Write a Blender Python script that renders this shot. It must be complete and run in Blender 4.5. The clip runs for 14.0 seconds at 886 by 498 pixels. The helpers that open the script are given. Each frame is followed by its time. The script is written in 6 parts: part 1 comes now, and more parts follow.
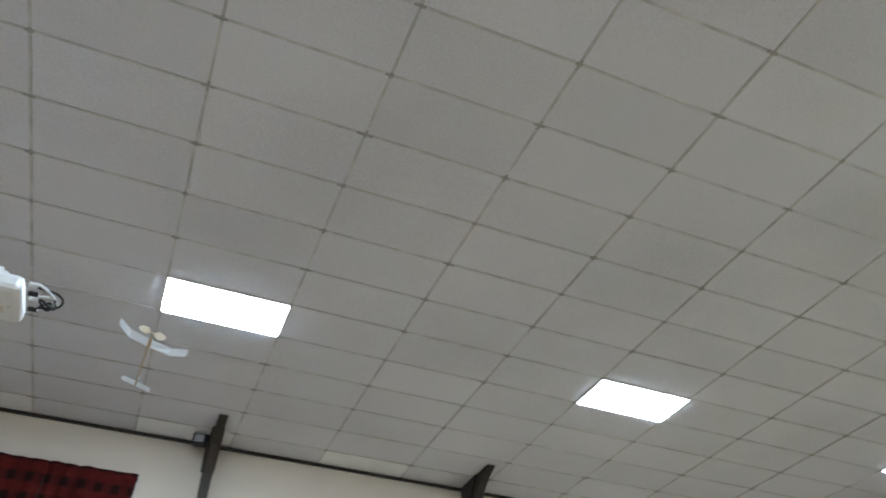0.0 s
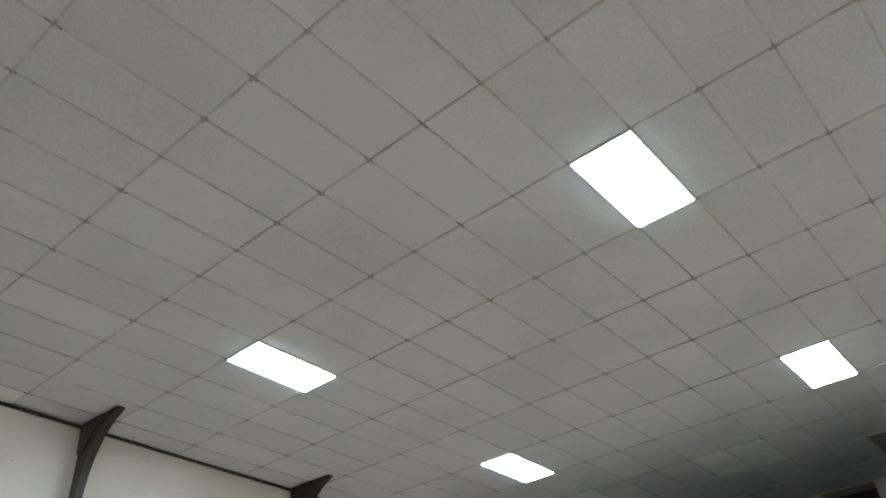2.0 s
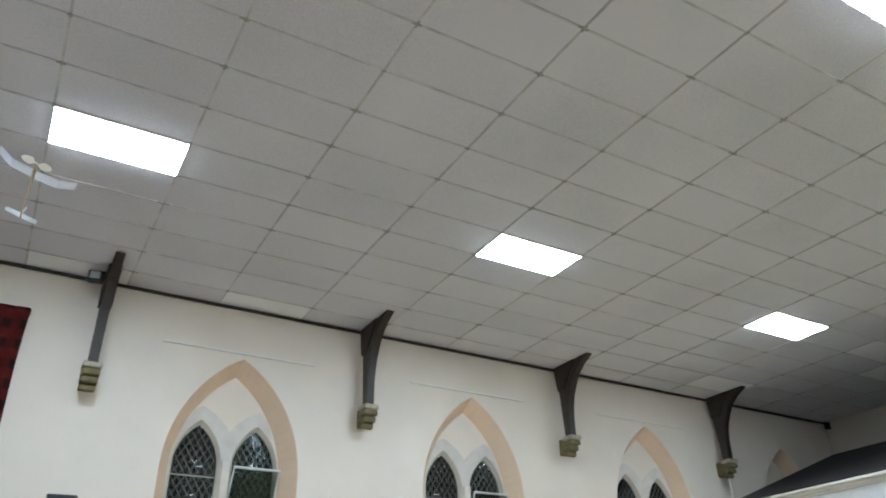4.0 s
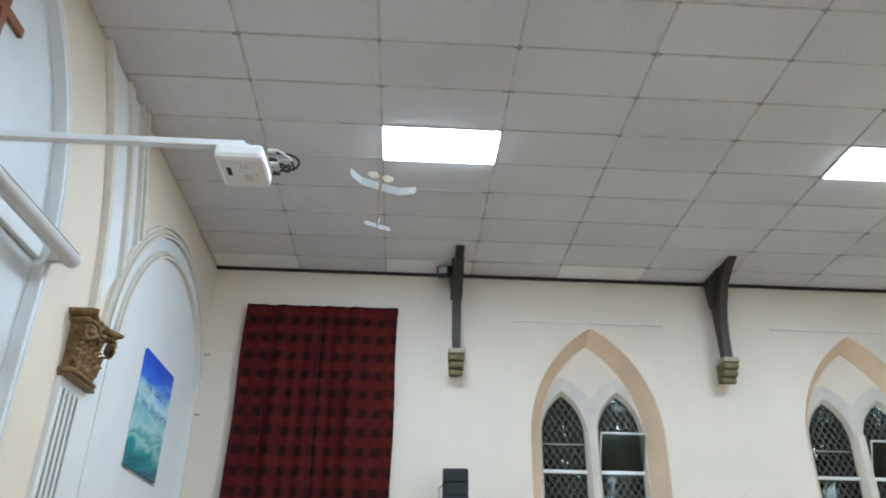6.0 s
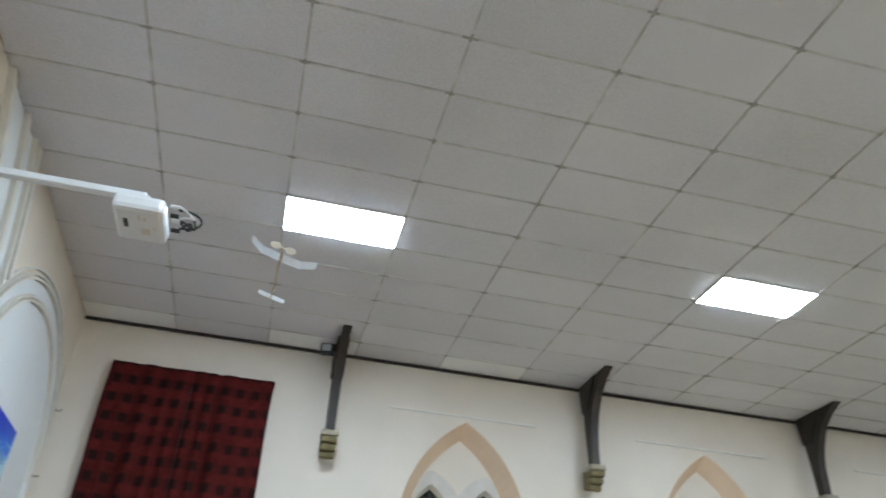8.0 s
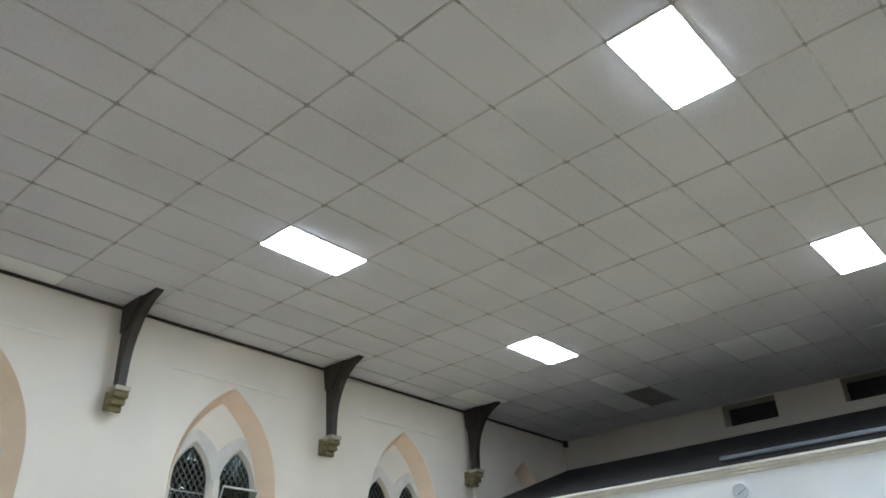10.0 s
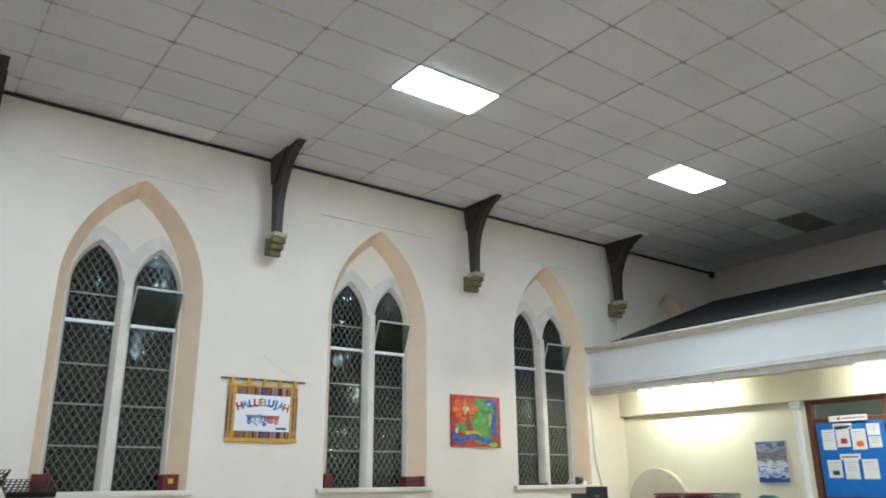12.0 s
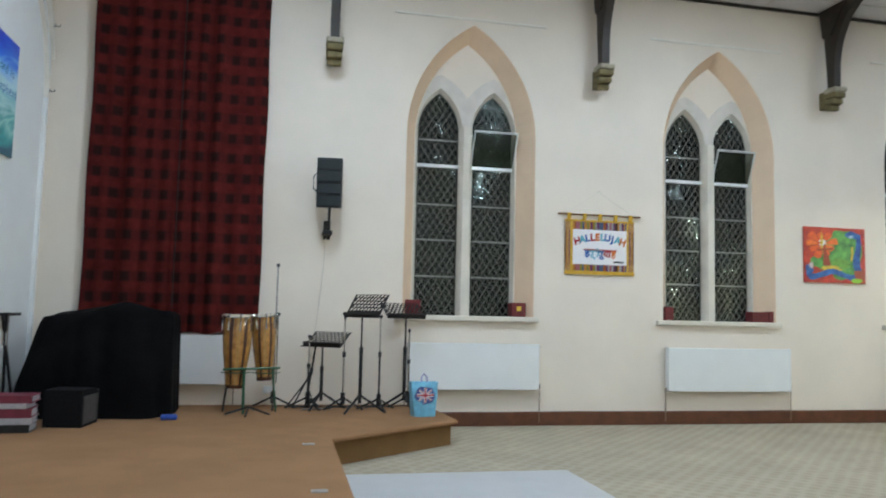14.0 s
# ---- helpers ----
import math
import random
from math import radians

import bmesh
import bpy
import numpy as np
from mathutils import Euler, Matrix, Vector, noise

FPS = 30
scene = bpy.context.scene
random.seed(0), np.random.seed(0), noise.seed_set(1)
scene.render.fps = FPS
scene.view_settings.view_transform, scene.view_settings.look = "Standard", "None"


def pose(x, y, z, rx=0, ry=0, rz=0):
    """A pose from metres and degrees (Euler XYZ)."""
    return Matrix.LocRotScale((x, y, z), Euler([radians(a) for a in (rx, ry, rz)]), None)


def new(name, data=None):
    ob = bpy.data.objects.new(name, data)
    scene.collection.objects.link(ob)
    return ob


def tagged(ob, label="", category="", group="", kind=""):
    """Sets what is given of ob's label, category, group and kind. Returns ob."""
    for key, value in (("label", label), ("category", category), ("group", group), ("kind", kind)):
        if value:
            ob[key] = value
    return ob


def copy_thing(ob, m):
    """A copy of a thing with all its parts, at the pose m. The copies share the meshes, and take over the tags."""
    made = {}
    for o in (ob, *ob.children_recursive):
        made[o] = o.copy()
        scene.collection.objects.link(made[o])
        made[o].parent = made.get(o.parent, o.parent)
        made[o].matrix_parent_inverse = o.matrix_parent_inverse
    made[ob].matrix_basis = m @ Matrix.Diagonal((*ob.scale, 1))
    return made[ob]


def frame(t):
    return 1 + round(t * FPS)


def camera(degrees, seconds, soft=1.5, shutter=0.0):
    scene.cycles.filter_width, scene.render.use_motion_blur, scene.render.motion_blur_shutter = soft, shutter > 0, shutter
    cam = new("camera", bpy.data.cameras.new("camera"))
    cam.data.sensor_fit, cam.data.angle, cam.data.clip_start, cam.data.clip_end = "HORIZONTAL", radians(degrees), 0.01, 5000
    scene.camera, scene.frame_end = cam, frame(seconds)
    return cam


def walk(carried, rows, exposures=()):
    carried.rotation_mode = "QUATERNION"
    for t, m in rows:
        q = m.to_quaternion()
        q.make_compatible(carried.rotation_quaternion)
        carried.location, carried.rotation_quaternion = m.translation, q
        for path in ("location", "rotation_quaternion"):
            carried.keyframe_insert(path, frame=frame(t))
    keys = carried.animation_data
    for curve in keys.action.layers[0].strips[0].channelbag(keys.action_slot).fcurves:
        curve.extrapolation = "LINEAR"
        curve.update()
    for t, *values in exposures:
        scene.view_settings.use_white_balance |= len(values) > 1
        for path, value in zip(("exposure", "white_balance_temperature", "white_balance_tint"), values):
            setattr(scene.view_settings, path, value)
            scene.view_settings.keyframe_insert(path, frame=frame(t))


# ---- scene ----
cam = camera(61.33, 14.0, soft=1.7, shutter=0.2)
PATH = [
    (0, pose(-1.985, -9.858, 1.628, 130.77, -0.33, -22.41)),
    (0.5, pose(-1.942, -9.886, 1.667, 132.54, -0.02, -35.12)),
    (1, pose(-1.932, -9.936, 1.663, 132.45, 0.39, -45.96)),
    (1.5, pose(-1.886, -9.992, 1.656, 130.79, 1.89, -50.19)),
    (2, pose(-1.862, -9.996, 1.681, 127.17, 2.53, -49.11)),
    (2.2, pose(-1.834, -9.998, 1.671, 125.41, 2.32, -47.98)),
    (2.7, pose(-1.837, -9.984, 1.654, 122.16, 1.81, -44.52)),
    (3.2, pose(-1.874, -9.950, 1.627, 120.60, 1.40, -39.80)),
    (3.75, pose(-1.921, -9.905, 1.601, 119.82, 1.13, -33.24)),
    (4.3, pose(-1.942, -9.868, 1.594, 118.90, 1.13, -25.32)),
    (4.5, pose(-1.937, -9.835, 1.603, 118.40, 1.19, -22.21)),
    (5, pose(-1.936, -9.794, 1.601, 116.41, 0.65, -16.58)),
    (5.5, pose(-1.947, -9.799, 1.577, 115.83, -0.08, -10.19)),
    (6, pose(-1.983, -9.800, 1.576, 117.15, -0.78, -3.19)),
    (6.5, pose(-2.016, -9.814, 1.579, 118.99, -1.97, 1.48)),
    (7, pose(-2.025, -9.833, 1.575, 119.67, -2.86, 2.91)),
    (7.5, pose(-2.057, -9.840, 1.585, 121.46, -3.53, -0.67)),
    (8, pose(-2.076, -9.807, 1.596, 123.70, -2.57, -14.33)),
    (8.5, pose(-2.026, -9.834, 1.616, 125.23, -1.27, -28.00)),
    (9, pose(-1.936, -9.884, 1.673, 124.71, 0.28, -39.34)),
    (9.2, pose(-1.904, -9.903, 1.656, 123.92, 0.78, -41.91)),
    (9.7, pose(-1.888, -9.914, 1.632, 121.13, 1.38, -46.55)),
    (10.25, pose(-1.881, -9.918, 1.592, 116.88, 1.07, -48.00)),
    (10.8, pose(-1.878, -9.915, 1.557, 112.61, 0.44, -46.38)),
    (11.3, pose(-1.871, -9.910, 1.547, 109.78, 0.24, -42.90)),
    (11.5, pose(-1.854, -9.902, 1.553, 108.98, 0.32, -41.22)),
    (12, pose(-1.841, -9.854, 1.528, 107.24, 0.49, -36.85)),
    (12.5, pose(-1.836, -9.825, 1.512, 105.55, 0.69, -31.53)),
    (13, pose(-1.828, -9.765, 1.494, 103.54, 0.86, -25.87)),
    (13.5, pose(-1.827, -9.747, 1.481, 100.12, -0.22, -19.37)),
    (14, pose(-1.847, -9.712, 1.477, 94.87, -1.34, -12.14)),
]
walk(cam, PATH, [(0, -0.12), (2, -0.18), (4.5, 0.02), (5.0, 0.03), (5.5, 0.08), (6.5, 0.11), (7.0, 0.08), (7.5, 0.02), (8.5, -0.05), (9, -0.12), (11.5, 0.0), (12, 0.01), (12.5, -0.15), (13, -0.16), (13.5, -0.14), (14, -0.07)])

# ---- light ----
world = bpy.data.worlds.new("night")
scene.world = world
world.use_nodes = True
world.node_tree.nodes["Background"].inputs[0].default_value = (0.35, 0.45, 0.6, 1)
world.node_tree.nodes["Background"].inputs[1].default_value = 0.01
PANEL_LIGHT, TUBE_LIGHT, LOBBY_LIGHT = 51.0, 185.0, 150.0


# ---- materials ----
def material(name, colour, rough=0.6, metal=0.0, scale=6.0, vary=0.08, bump=0.05, fine=120.0, spec=0.5, second=None, coat=0.0, grain=0.35):
    """Two scales of noise over a base colour, with fine relief."""
    m = bpy.data.materials.new(name)
    m.use_nodes = True
    nt = m.node_tree
    b = nt.nodes["Principled BSDF"]
    co = nt.nodes.new("ShaderNodeTexCoord")
    n1 = nt.nodes.new("ShaderNodeTexNoise")
    n1.inputs["Scale"].default_value, n1.inputs["Detail"].default_value = scale, 5
    n2 = nt.nodes.new("ShaderNodeTexNoise")
    n2.inputs["Scale"].default_value, n2.inputs["Detail"].default_value = fine, 3
    for n in (n1, n2):
        nt.links.new(co.outputs["Object"], n.inputs["Vector"])
    add = nt.nodes.new("ShaderNodeMath")
    add.operation = "MULTIPLY_ADD"
    add.inputs[1].default_value = grain
    nt.links.new(n2.outputs[0], add.inputs[0])
    nt.links.new(n1.outputs[0], add.inputs[2])
    ramp = nt.nodes.new("ShaderNodeValToRGB")
    lo = [max(0, c * (1 - vary)) for c in colour]
    hi = [min(1, c * (1 + vary)) for c in (second or colour)]
    mid = 0.5 * (1 + grain)
    ramp.color_ramp.elements[0].position, ramp.color_ramp.elements[0].color = mid - 0.26, (*lo, 1)
    ramp.color_ramp.elements[1].position, ramp.color_ramp.elements[1].color = mid + 0.27, (*hi, 1)
    nt.links.new(add.outputs[0], ramp.inputs[0])
    nt.links.new(ramp.outputs[0], b.inputs["Base Color"])
    b.inputs["Roughness"].default_value, b.inputs["Metallic"].default_value = rough, metal
    b.inputs["Specular IOR Level"].default_value = spec
    b.inputs["Coat Weight"].default_value = coat
    if bump:
        bp = nt.nodes.new("ShaderNodeBump")
        bp.inputs["Strength"].default_value, bp.inputs["Distance"].default_value = bump, 0.02
        nt.links.new(add.outputs[0], bp.inputs["Height"])
        nt.links.new(bp.outputs[0], b.inputs["Normal"])
    return m


def glowing(name, colour, strength):
    m = bpy.data.materials.new(name)
    m.use_nodes = True
    b = m.node_tree.nodes["Principled BSDF"]
    b.inputs["Base Color"].default_value = (0.8, 0.8, 0.8, 1)
    b.inputs["Emission Color"].default_value = (*colour, 1)
    b.inputs["Emission Strength"].default_value = strength
    return m


WALL = material("wall paint", (0.79, 0.712, 0.615), 0.7, scale=1.3, vary=0.05, bump=0.12, fine=60)
WALL_LEFT = material("cream paint", (0.81, 0.715, 0.595), 0.65, scale=1.3, vary=0.04, bump=0.08, fine=60)
WALL_WARM = material("warm cream paint", (0.775, 0.73, 0.575), 0.6, scale=1.2, vary=0.04, bump=0.06, fine=60)
PANEL = material("pale blue-grey panel paint", (0.705, 0.745, 0.77), 0.5, scale=2, vary=0.03, bump=0.04, fine=80)
WHITE = material("white paint", (0.81, 0.83, 0.83), 0.5, scale=2, vary=0.03, bump=0.04, fine=80)
PEACH = material("peach paint", (0.81, 0.615, 0.44), 0.7, scale=3, vary=0.05, bump=0.08, fine=70)
STONE = material("grey painted stone", (0.66, 0.62, 0.565), 0.8, scale=5, vary=0.10, bump=0.15, fine=90)
SILL = material("pale sill paint", (0.69, 0.645, 0.56), 0.6, scale=4, vary=0.10, bump=0.06)
OAK_DARK = material("dark stained oak", (0.028, 0.020, 0.014), 0.55, scale=9, vary=0.35, bump=0.2, fine=50)
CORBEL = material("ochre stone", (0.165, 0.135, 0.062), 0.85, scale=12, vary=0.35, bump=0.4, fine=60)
CORBEL_TOP = material("pale top stone", (0.40, 0.36, 0.27), 0.85, scale=12, vary=0.25, bump=0.3, fine=60)
TILE = material("mineral fibre tile", (0.675, 0.665, 0.683), 0.9, scale=0.5, vary=0.085, bump=0.22, fine=55, grain=0.8, spec=0.05)
nt = TILE.node_tree
isl, hsv = nt.nodes.new("ShaderNodeNewGeometry"), nt.nodes.new("ShaderNodeMapRange")
hsv.inputs[3].default_value, hsv.inputs[4].default_value = 0.955, 1.03
mulc = nt.nodes.new("ShaderNodeVectorMath")
mulc.operation = "SCALE"
bs = nt.nodes["Principled BSDF"]
old = bs.inputs["Base Color"].links[0].from_socket
nt.links.new(isl.outputs["Random Per Island"], hsv.inputs[0])
nt.links.new(old, mulc.inputs[0])
nt.links.new(hsv.outputs[0], mulc.inputs["Scale"])
nt.links.new(mulc.outputs[0], bs.inputs["Base Color"])
TILE_WHITE = material("new mineral tile", (0.86, 0.86, 0.85), 0.9, scale=0.7, vary=0.06, bump=0.2, fine=60, grain=0.5, spec=0.05)
TILE_DARK = material("stained dark tile", (0.27, 0.255, 0.235), 0.9, scale=3, vary=0.3)
TBAR = material("dulled grid bar", (0.58, 0.57, 0.545), 0.7, scale=5, vary=0.25, bump=0.05)
TBAR_MAIN = material("soiled main bar", (0.545, 0.535, 0.51), 0.75, scale=4, vary=0.3, bump=0.05)
TBAR_DIRTY = material("sooted grid joint", (0.36, 0.35, 0.325), 0.8, scale=30, vary=0.3)
SKIRT = material("varnished mahogany board", (0.125, 0.046, 0.024), 0.28, scale=7, vary=0.3, bump=0.1)
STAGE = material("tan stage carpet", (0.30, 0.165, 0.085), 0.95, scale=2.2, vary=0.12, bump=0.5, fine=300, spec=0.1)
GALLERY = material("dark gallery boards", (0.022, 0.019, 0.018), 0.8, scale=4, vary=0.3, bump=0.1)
PLASTIC_WHITE = material("white enamel", (0.78, 0.80, 0.80), 0.35, scale=3, vary=0.03, bump=0.02)
BLACK = material("black plastic", (0.015, 0.016, 0.017), 0.45, scale=20, vary=0.2, bump=0.1)
BLACK_METAL = material("black powder coat", (0.016, 0.016, 0.017), 0.4, metal=0.4, scale=30, vary=0.2, bump=0.05)
CHROME = material("worn chrome", (0.55, 0.55, 0.55), 0.25, metal=1.0, scale=20, vary=0.15, bump=0.02)
WOOD_RED = material("reddish oak", (0.26, 0.085, 0.038), 0.45, scale=8, vary=0.3, bump=0.1, fine=90)
WOOD_ORANGE = material("varnished pine", (0.135, 0.046, 0.017), 0.4, scale=8, vary=0.25, bump=0.08)
WOOD_DESK = material("oak veneer", (0.17, 0.078, 0.028), 0.4, scale=3, vary=0.25, bump=0.05, fine=40)
GOLD = material("aged gilding", (0.22, 0.14, 0.06), 0.42, metal=0.5, scale=16, vary=0.55, bump=0.5, fine=60)
CAME = material("weathered lead came", (0.165, 0.161, 0.142), 0.6, metal=0.1, scale=30, vary=0.25)
BEAD = material("cream bead paint", (0.80, 0.765, 0.69), 0.6, scale=6, vary=0.08, bump=0.05)
LEAD = material("lead came", (0.17, 0.18, 0.165), 0.5, metal=0.3, scale=30, vary=0.2)
PAPER = material("white paper", (0.80, 0.80, 0.79), 0.7, scale=8, vary=0.02, bump=0.01)
INK = material("dark ink", (0.05, 0.05, 0.06), 0.7, vary=0.1, bump=0)
FAINT = material("faint print", (0.46, 0.46, 0.47), 0.7, vary=0.1, bump=0)
RED_BOX = material("dark red binding", (0.13, 0.012, 0.016), 0.5, scale=20, vary=0.2)
LAMPS = {i: glowing("panel diffuser glow", (0.79, 0.97, 1.16), PANEL_LIGHT * k) for i, k in ((-4, 1.13), (0, 1.0), (4, 0.68))}
TUBE = glowing("tube glow", (0.94, 1.0, 0.88), TUBE_LIGHT)
LOBBY_LAMP = glowing("lobby lamp glow", (1.0, 0.97, 0.9), LOBBY_LIGHT)


def glass(name, colour, rough, bump, ior=1.5):
    m = bpy.data.materials.new(name)
    m.use_nodes = True
    nt = m.node_tree
    b = nt.nodes["Principled BSDF"]
    b.inputs["Base Color"].default_value = (*colour, 1)
    b.inputs["Roughness"].default_value, b.inputs["Transmission Weight"].default_value = rough, 1.0
    b.inputs["IOR"].default_value = ior
    b.inputs["Specular Tint"].default_value = (0.88, 1.0, 0.93, 1)
    co = nt.nodes.new("ShaderNodeTexCoord")
    n = nt.nodes.new("ShaderNodeTexNoise")
    n.inputs["Scale"].default_value, n.inputs["Detail"].default_value, n.inputs["Distortion"].default_value = 14.0, 3, 0.4
    bp = nt.nodes.new("ShaderNodeBump")
    bp.inputs["Strength"].default_value, bp.inputs["Distance"].default_value = bump, 0.10
    nt.links.new(co.outputs["Object"], n.inputs["Vector"])
    nt.links.new(n.outputs[0], bp.inputs["Height"])
    nt.links.new(bp.outputs[0], b.inputs["Normal"])
    return m


GLASS = glass("leaded glass", (0.40, 0.47, 0.44), 0.05, 0.02, 1.48)
HOPPER = glass("dull hopper glass", (0.40, 0.44, 0.40), 0.17, 0.02, 1.33)
DOOR_GLASS = glass("dim door glass", (0.40, 0.42, 0.41), 0.05, 0.02)
CLEAR = glass("clear glass", (0.80, 0.88, 0.88), 0.03, 0.02)


# ---- mesh helpers ----
def box(bm, x0, y0, z0, x1, y1, z1, bevel=0.0, mi=0):
    m = Matrix.LocRotScale(((x0 + x1) / 2, (y0 + y1) / 2, (z0 + z1) / 2), None, (abs(x1 - x0), abs(y1 - y0), abs(z1 - z0)))
    r = bmesh.ops.create_cube(bm, size=1, matrix=m)
    faces = {f for v in r["verts"] for f in v.link_faces}
    for f in faces:
        f.material_index = mi
    if bevel:
        bmesh.ops.bevel(bm, geom=list({e for f in faces for e in f.edges}), offset=bevel, segments=2, affect="EDGES", profile=0.5)
    return bm


def boxed(*args, bevel=0.0):
    return box(bmesh.new(), *args, bevel=bevel)


def rod(bm, p, q, r, r2=None, seg=10):
    p, q = Vector(p), Vector(q)
    d = q - p
    m = Matrix.Translation((p + q) / 2) @ d.to_track_quat("Z", "Y").to_matrix().to_4x4()
    bmesh.ops.create_cone(bm, cap_ends=True, segments=seg, radius1=r, radius2=r if r2 is None else r2, depth=d.length, matrix=m)
    return bm


def rods(r, *pairs, seg=10):
    bm = bmesh.new()
    for p, q in pairs:
        rod(bm, p, q, r, seg=seg)
    return bm


def lathe(profile, seg=20, centre=(0, 0)):
    """A turned body from rows of radius and height."""
    bm = bmesh.new()
    rings = []
    for r, z in profile:
        rings.append([bm.verts.new((centre[0] + r * math.cos(2 * math.pi * k / seg), centre[1] + r * math.sin(2 * math.pi * k / seg), z)) for k in range(seg)])
    for a, b in zip(rings, rings[1:]):
        for k in range(seg):
            bm.faces.new((a[k], a[(k + 1) % seg], b[(k + 1) % seg], b[k]))
    bm.faces.new(rings[-1])
    bm.faces.new(rings[0][::-1])
    return bm


def tube_path(points, r, seg=8):
    """A bent tube through points."""
    bm = bmesh.new()
    pts = [Vector(p) for p in points]
    rings = []
    for i, p in enumerate(pts):
        d = (pts[min(i + 1, len(pts) - 1)] - pts[max(i - 1, 0)]).normalized()
        q = d.to_track_quat("Z", "Y")
        rings.append([bm.verts.new(p + q @ Vector((r * math.cos(2 * math.pi * k / seg), r * math.sin(2 * math.pi * k / seg), 0))) for k in range(seg)])
    for a, b in zip(rings, rings[1:]):
        for k in range(seg):
            bm.faces.new((a[k], a[(k + 1) % seg], b[(k + 1) % seg], b[k]))
    bm.faces.new(rings[-1])
    bm.faces.new(rings[0][::-1])
    return bm


def plate(outline, holes, to3d, depth):
    """A flat plate with holes; outline and holes in the plane, to3d(u, v, d) places them, depth is its thickness."""
    bm = bmesh.new()
    edges = []
    for loop in [outline, *holes]:
        vs = [bm.verts.new(to3d(u, v, 0)) for u, v in loop]
        edges += [bm.edges.new((a, b)) for a, b in zip(vs, vs[1:] + vs[:1])]
    bmesh.ops.triangle_fill(bm, use_beauty=True, use_dissolve=False, edges=edges)
    r = bmesh.ops.extrude_face_region(bm, geom=bm.faces[:])
    shift = Vector(to3d(0, 0, depth)) - Vector(to3d(0, 0, 0))
    bmesh.ops.translate(bm, vec=shift, verts=[g for g in r["geom"] if isinstance(g, bmesh.types.BMVert)])
    bmesh.ops.recalc_face_normals(bm, faces=bm.faces[:])
    return bm


def loft(loops, closed=False):
    """Skins between loops of equal length."""
    bm = bmesh.new()
    rows = [[bm.verts.new(p) for p in loop] for loop in loops]
    n = len(loops[0])
    for a, b in zip(rows, rows[1:]):
        for k in range(n if closed else n - 1):
            bm.faces.new((a[k], a[(k + 1) % n], b[(k + 1) % n], b[k]))
    bmesh.ops.recalc_face_normals(bm, faces=bm.faces[:])
    return bm


def data_of(name, bm, *mats, smooth=False):
    me = bpy.data.meshes.new(name)
    bm.to_mesh(me)
    bm.free()
    for m in mats:
        me.materials.append(m)
    if smooth:
        for p in me.polygons:
            p.use_smooth = True
    return me


def part(name, bm, mat, parent, label="", smooth=False):
    mats = mat if isinstance(mat, (list, tuple)) else (mat,)
    ob = new(name, data_of(name, bm, *mats, smooth=smooth))
    ob.parent = parent
    if label:
        tagged(ob, label)
    return ob


def thing(name, label, category, at=(0, 0, 0), turn=0.0, group=""):
    ob = new(name)
    ob.empty_display_size = 0.1
    ob.matrix_basis = pose(*at, 0, 0, turn)
    return tagged(ob, label, category, group)


def solid(name, bm, mat, label, category, group="", kind="", smooth=False, at=(0, 0, 0), turn=0.0):
    mats = mat if isinstance(mat, (list, tuple)) else (mat,)
    ob = new(name, data_of(name, bm, *mats, smooth=smooth))
    ob.matrix_basis = pose(*at, 0, 0, turn)
    return tagged(ob, label, category, group, kind)


def arch(cx, half, spring, apex, base, n=14):
    """A pointed arch's outline from its left foot over the apex to its right foot."""
    rise = apex - spring
    r = (rise * rise + half * half) / (2 * half)
    c = half - r
    top = math.acos(max(-1, min(1, -c / r)))
    right = [(cx + c + r * math.cos(top * k / n), spring + r * math.sin(top * k / n)) for k in range(n + 1)]
    left = [(2 * cx - x, z) for x, z in right]
    return [(cx - half, base)] + left + right[::-1][1:] + [(cx + half, base)]


# ---- the hall ----
X0, X1, Y0, CEIL = -4.73, 13.5, -11.51, 6.18
GX, GY, TX, TY = 2.597, -3.552, 1.23, 0.615
BAYS = [0.57, 4.30, 8.03, 11.76]
PIERS = [-1.32, 2.39, 6.08, 9.81]
STAGE_Z = 0.28

wall_holes = [arch(c + 0.025, 0.90, 3.88, 5.43, 1.415) for c in BAYS]
solid("wall_north", plate([(X0 - 0.3, -0.3), (X1 + 0.3, -0.3), (X1 + 0.3, 6.5), (X0 - 0.3, 6.5)], wall_holes, lambda u, v, d: (u, d, v), 0.5),
               WALL, "cream painted plaster wall with four pointed windows", "wall", kind="structure")
solid("wall_south", boxed(X0 - 0.3, Y0 - 0.4, -0.3, X1 + 0.3, Y0, 6.5), WALL, "plain cream painted plaster side wall", "wall", kind="structure")
# wall colour darkened to carry the light falling off above the gallery
GABLE = material("dimmed beige gable paint", (0.52, 0.465, 0.39), 0.7, scale=1.3, vary=0.08, bump=0.12, fine=60)
GABLE_HOLES = [[(y0, 5.71), (y1, 5.71), (y1, 6.165), (y0, 6.165)] for y0, y1 in ((-5.09, -3.98), (-7.32, -6.36))]
solid("wall_east", plate([(0, -0.3), (0, 6.5), (Y0, 6.5), (Y0, -0.3)], GABLE_HOLES, lambda u, v, d: (X1 + d, u, v), 0.4), GABLE, "plain beige gable wall, coloured darker for its weak light, with two high openings above the gallery", "wall", kind="structure")

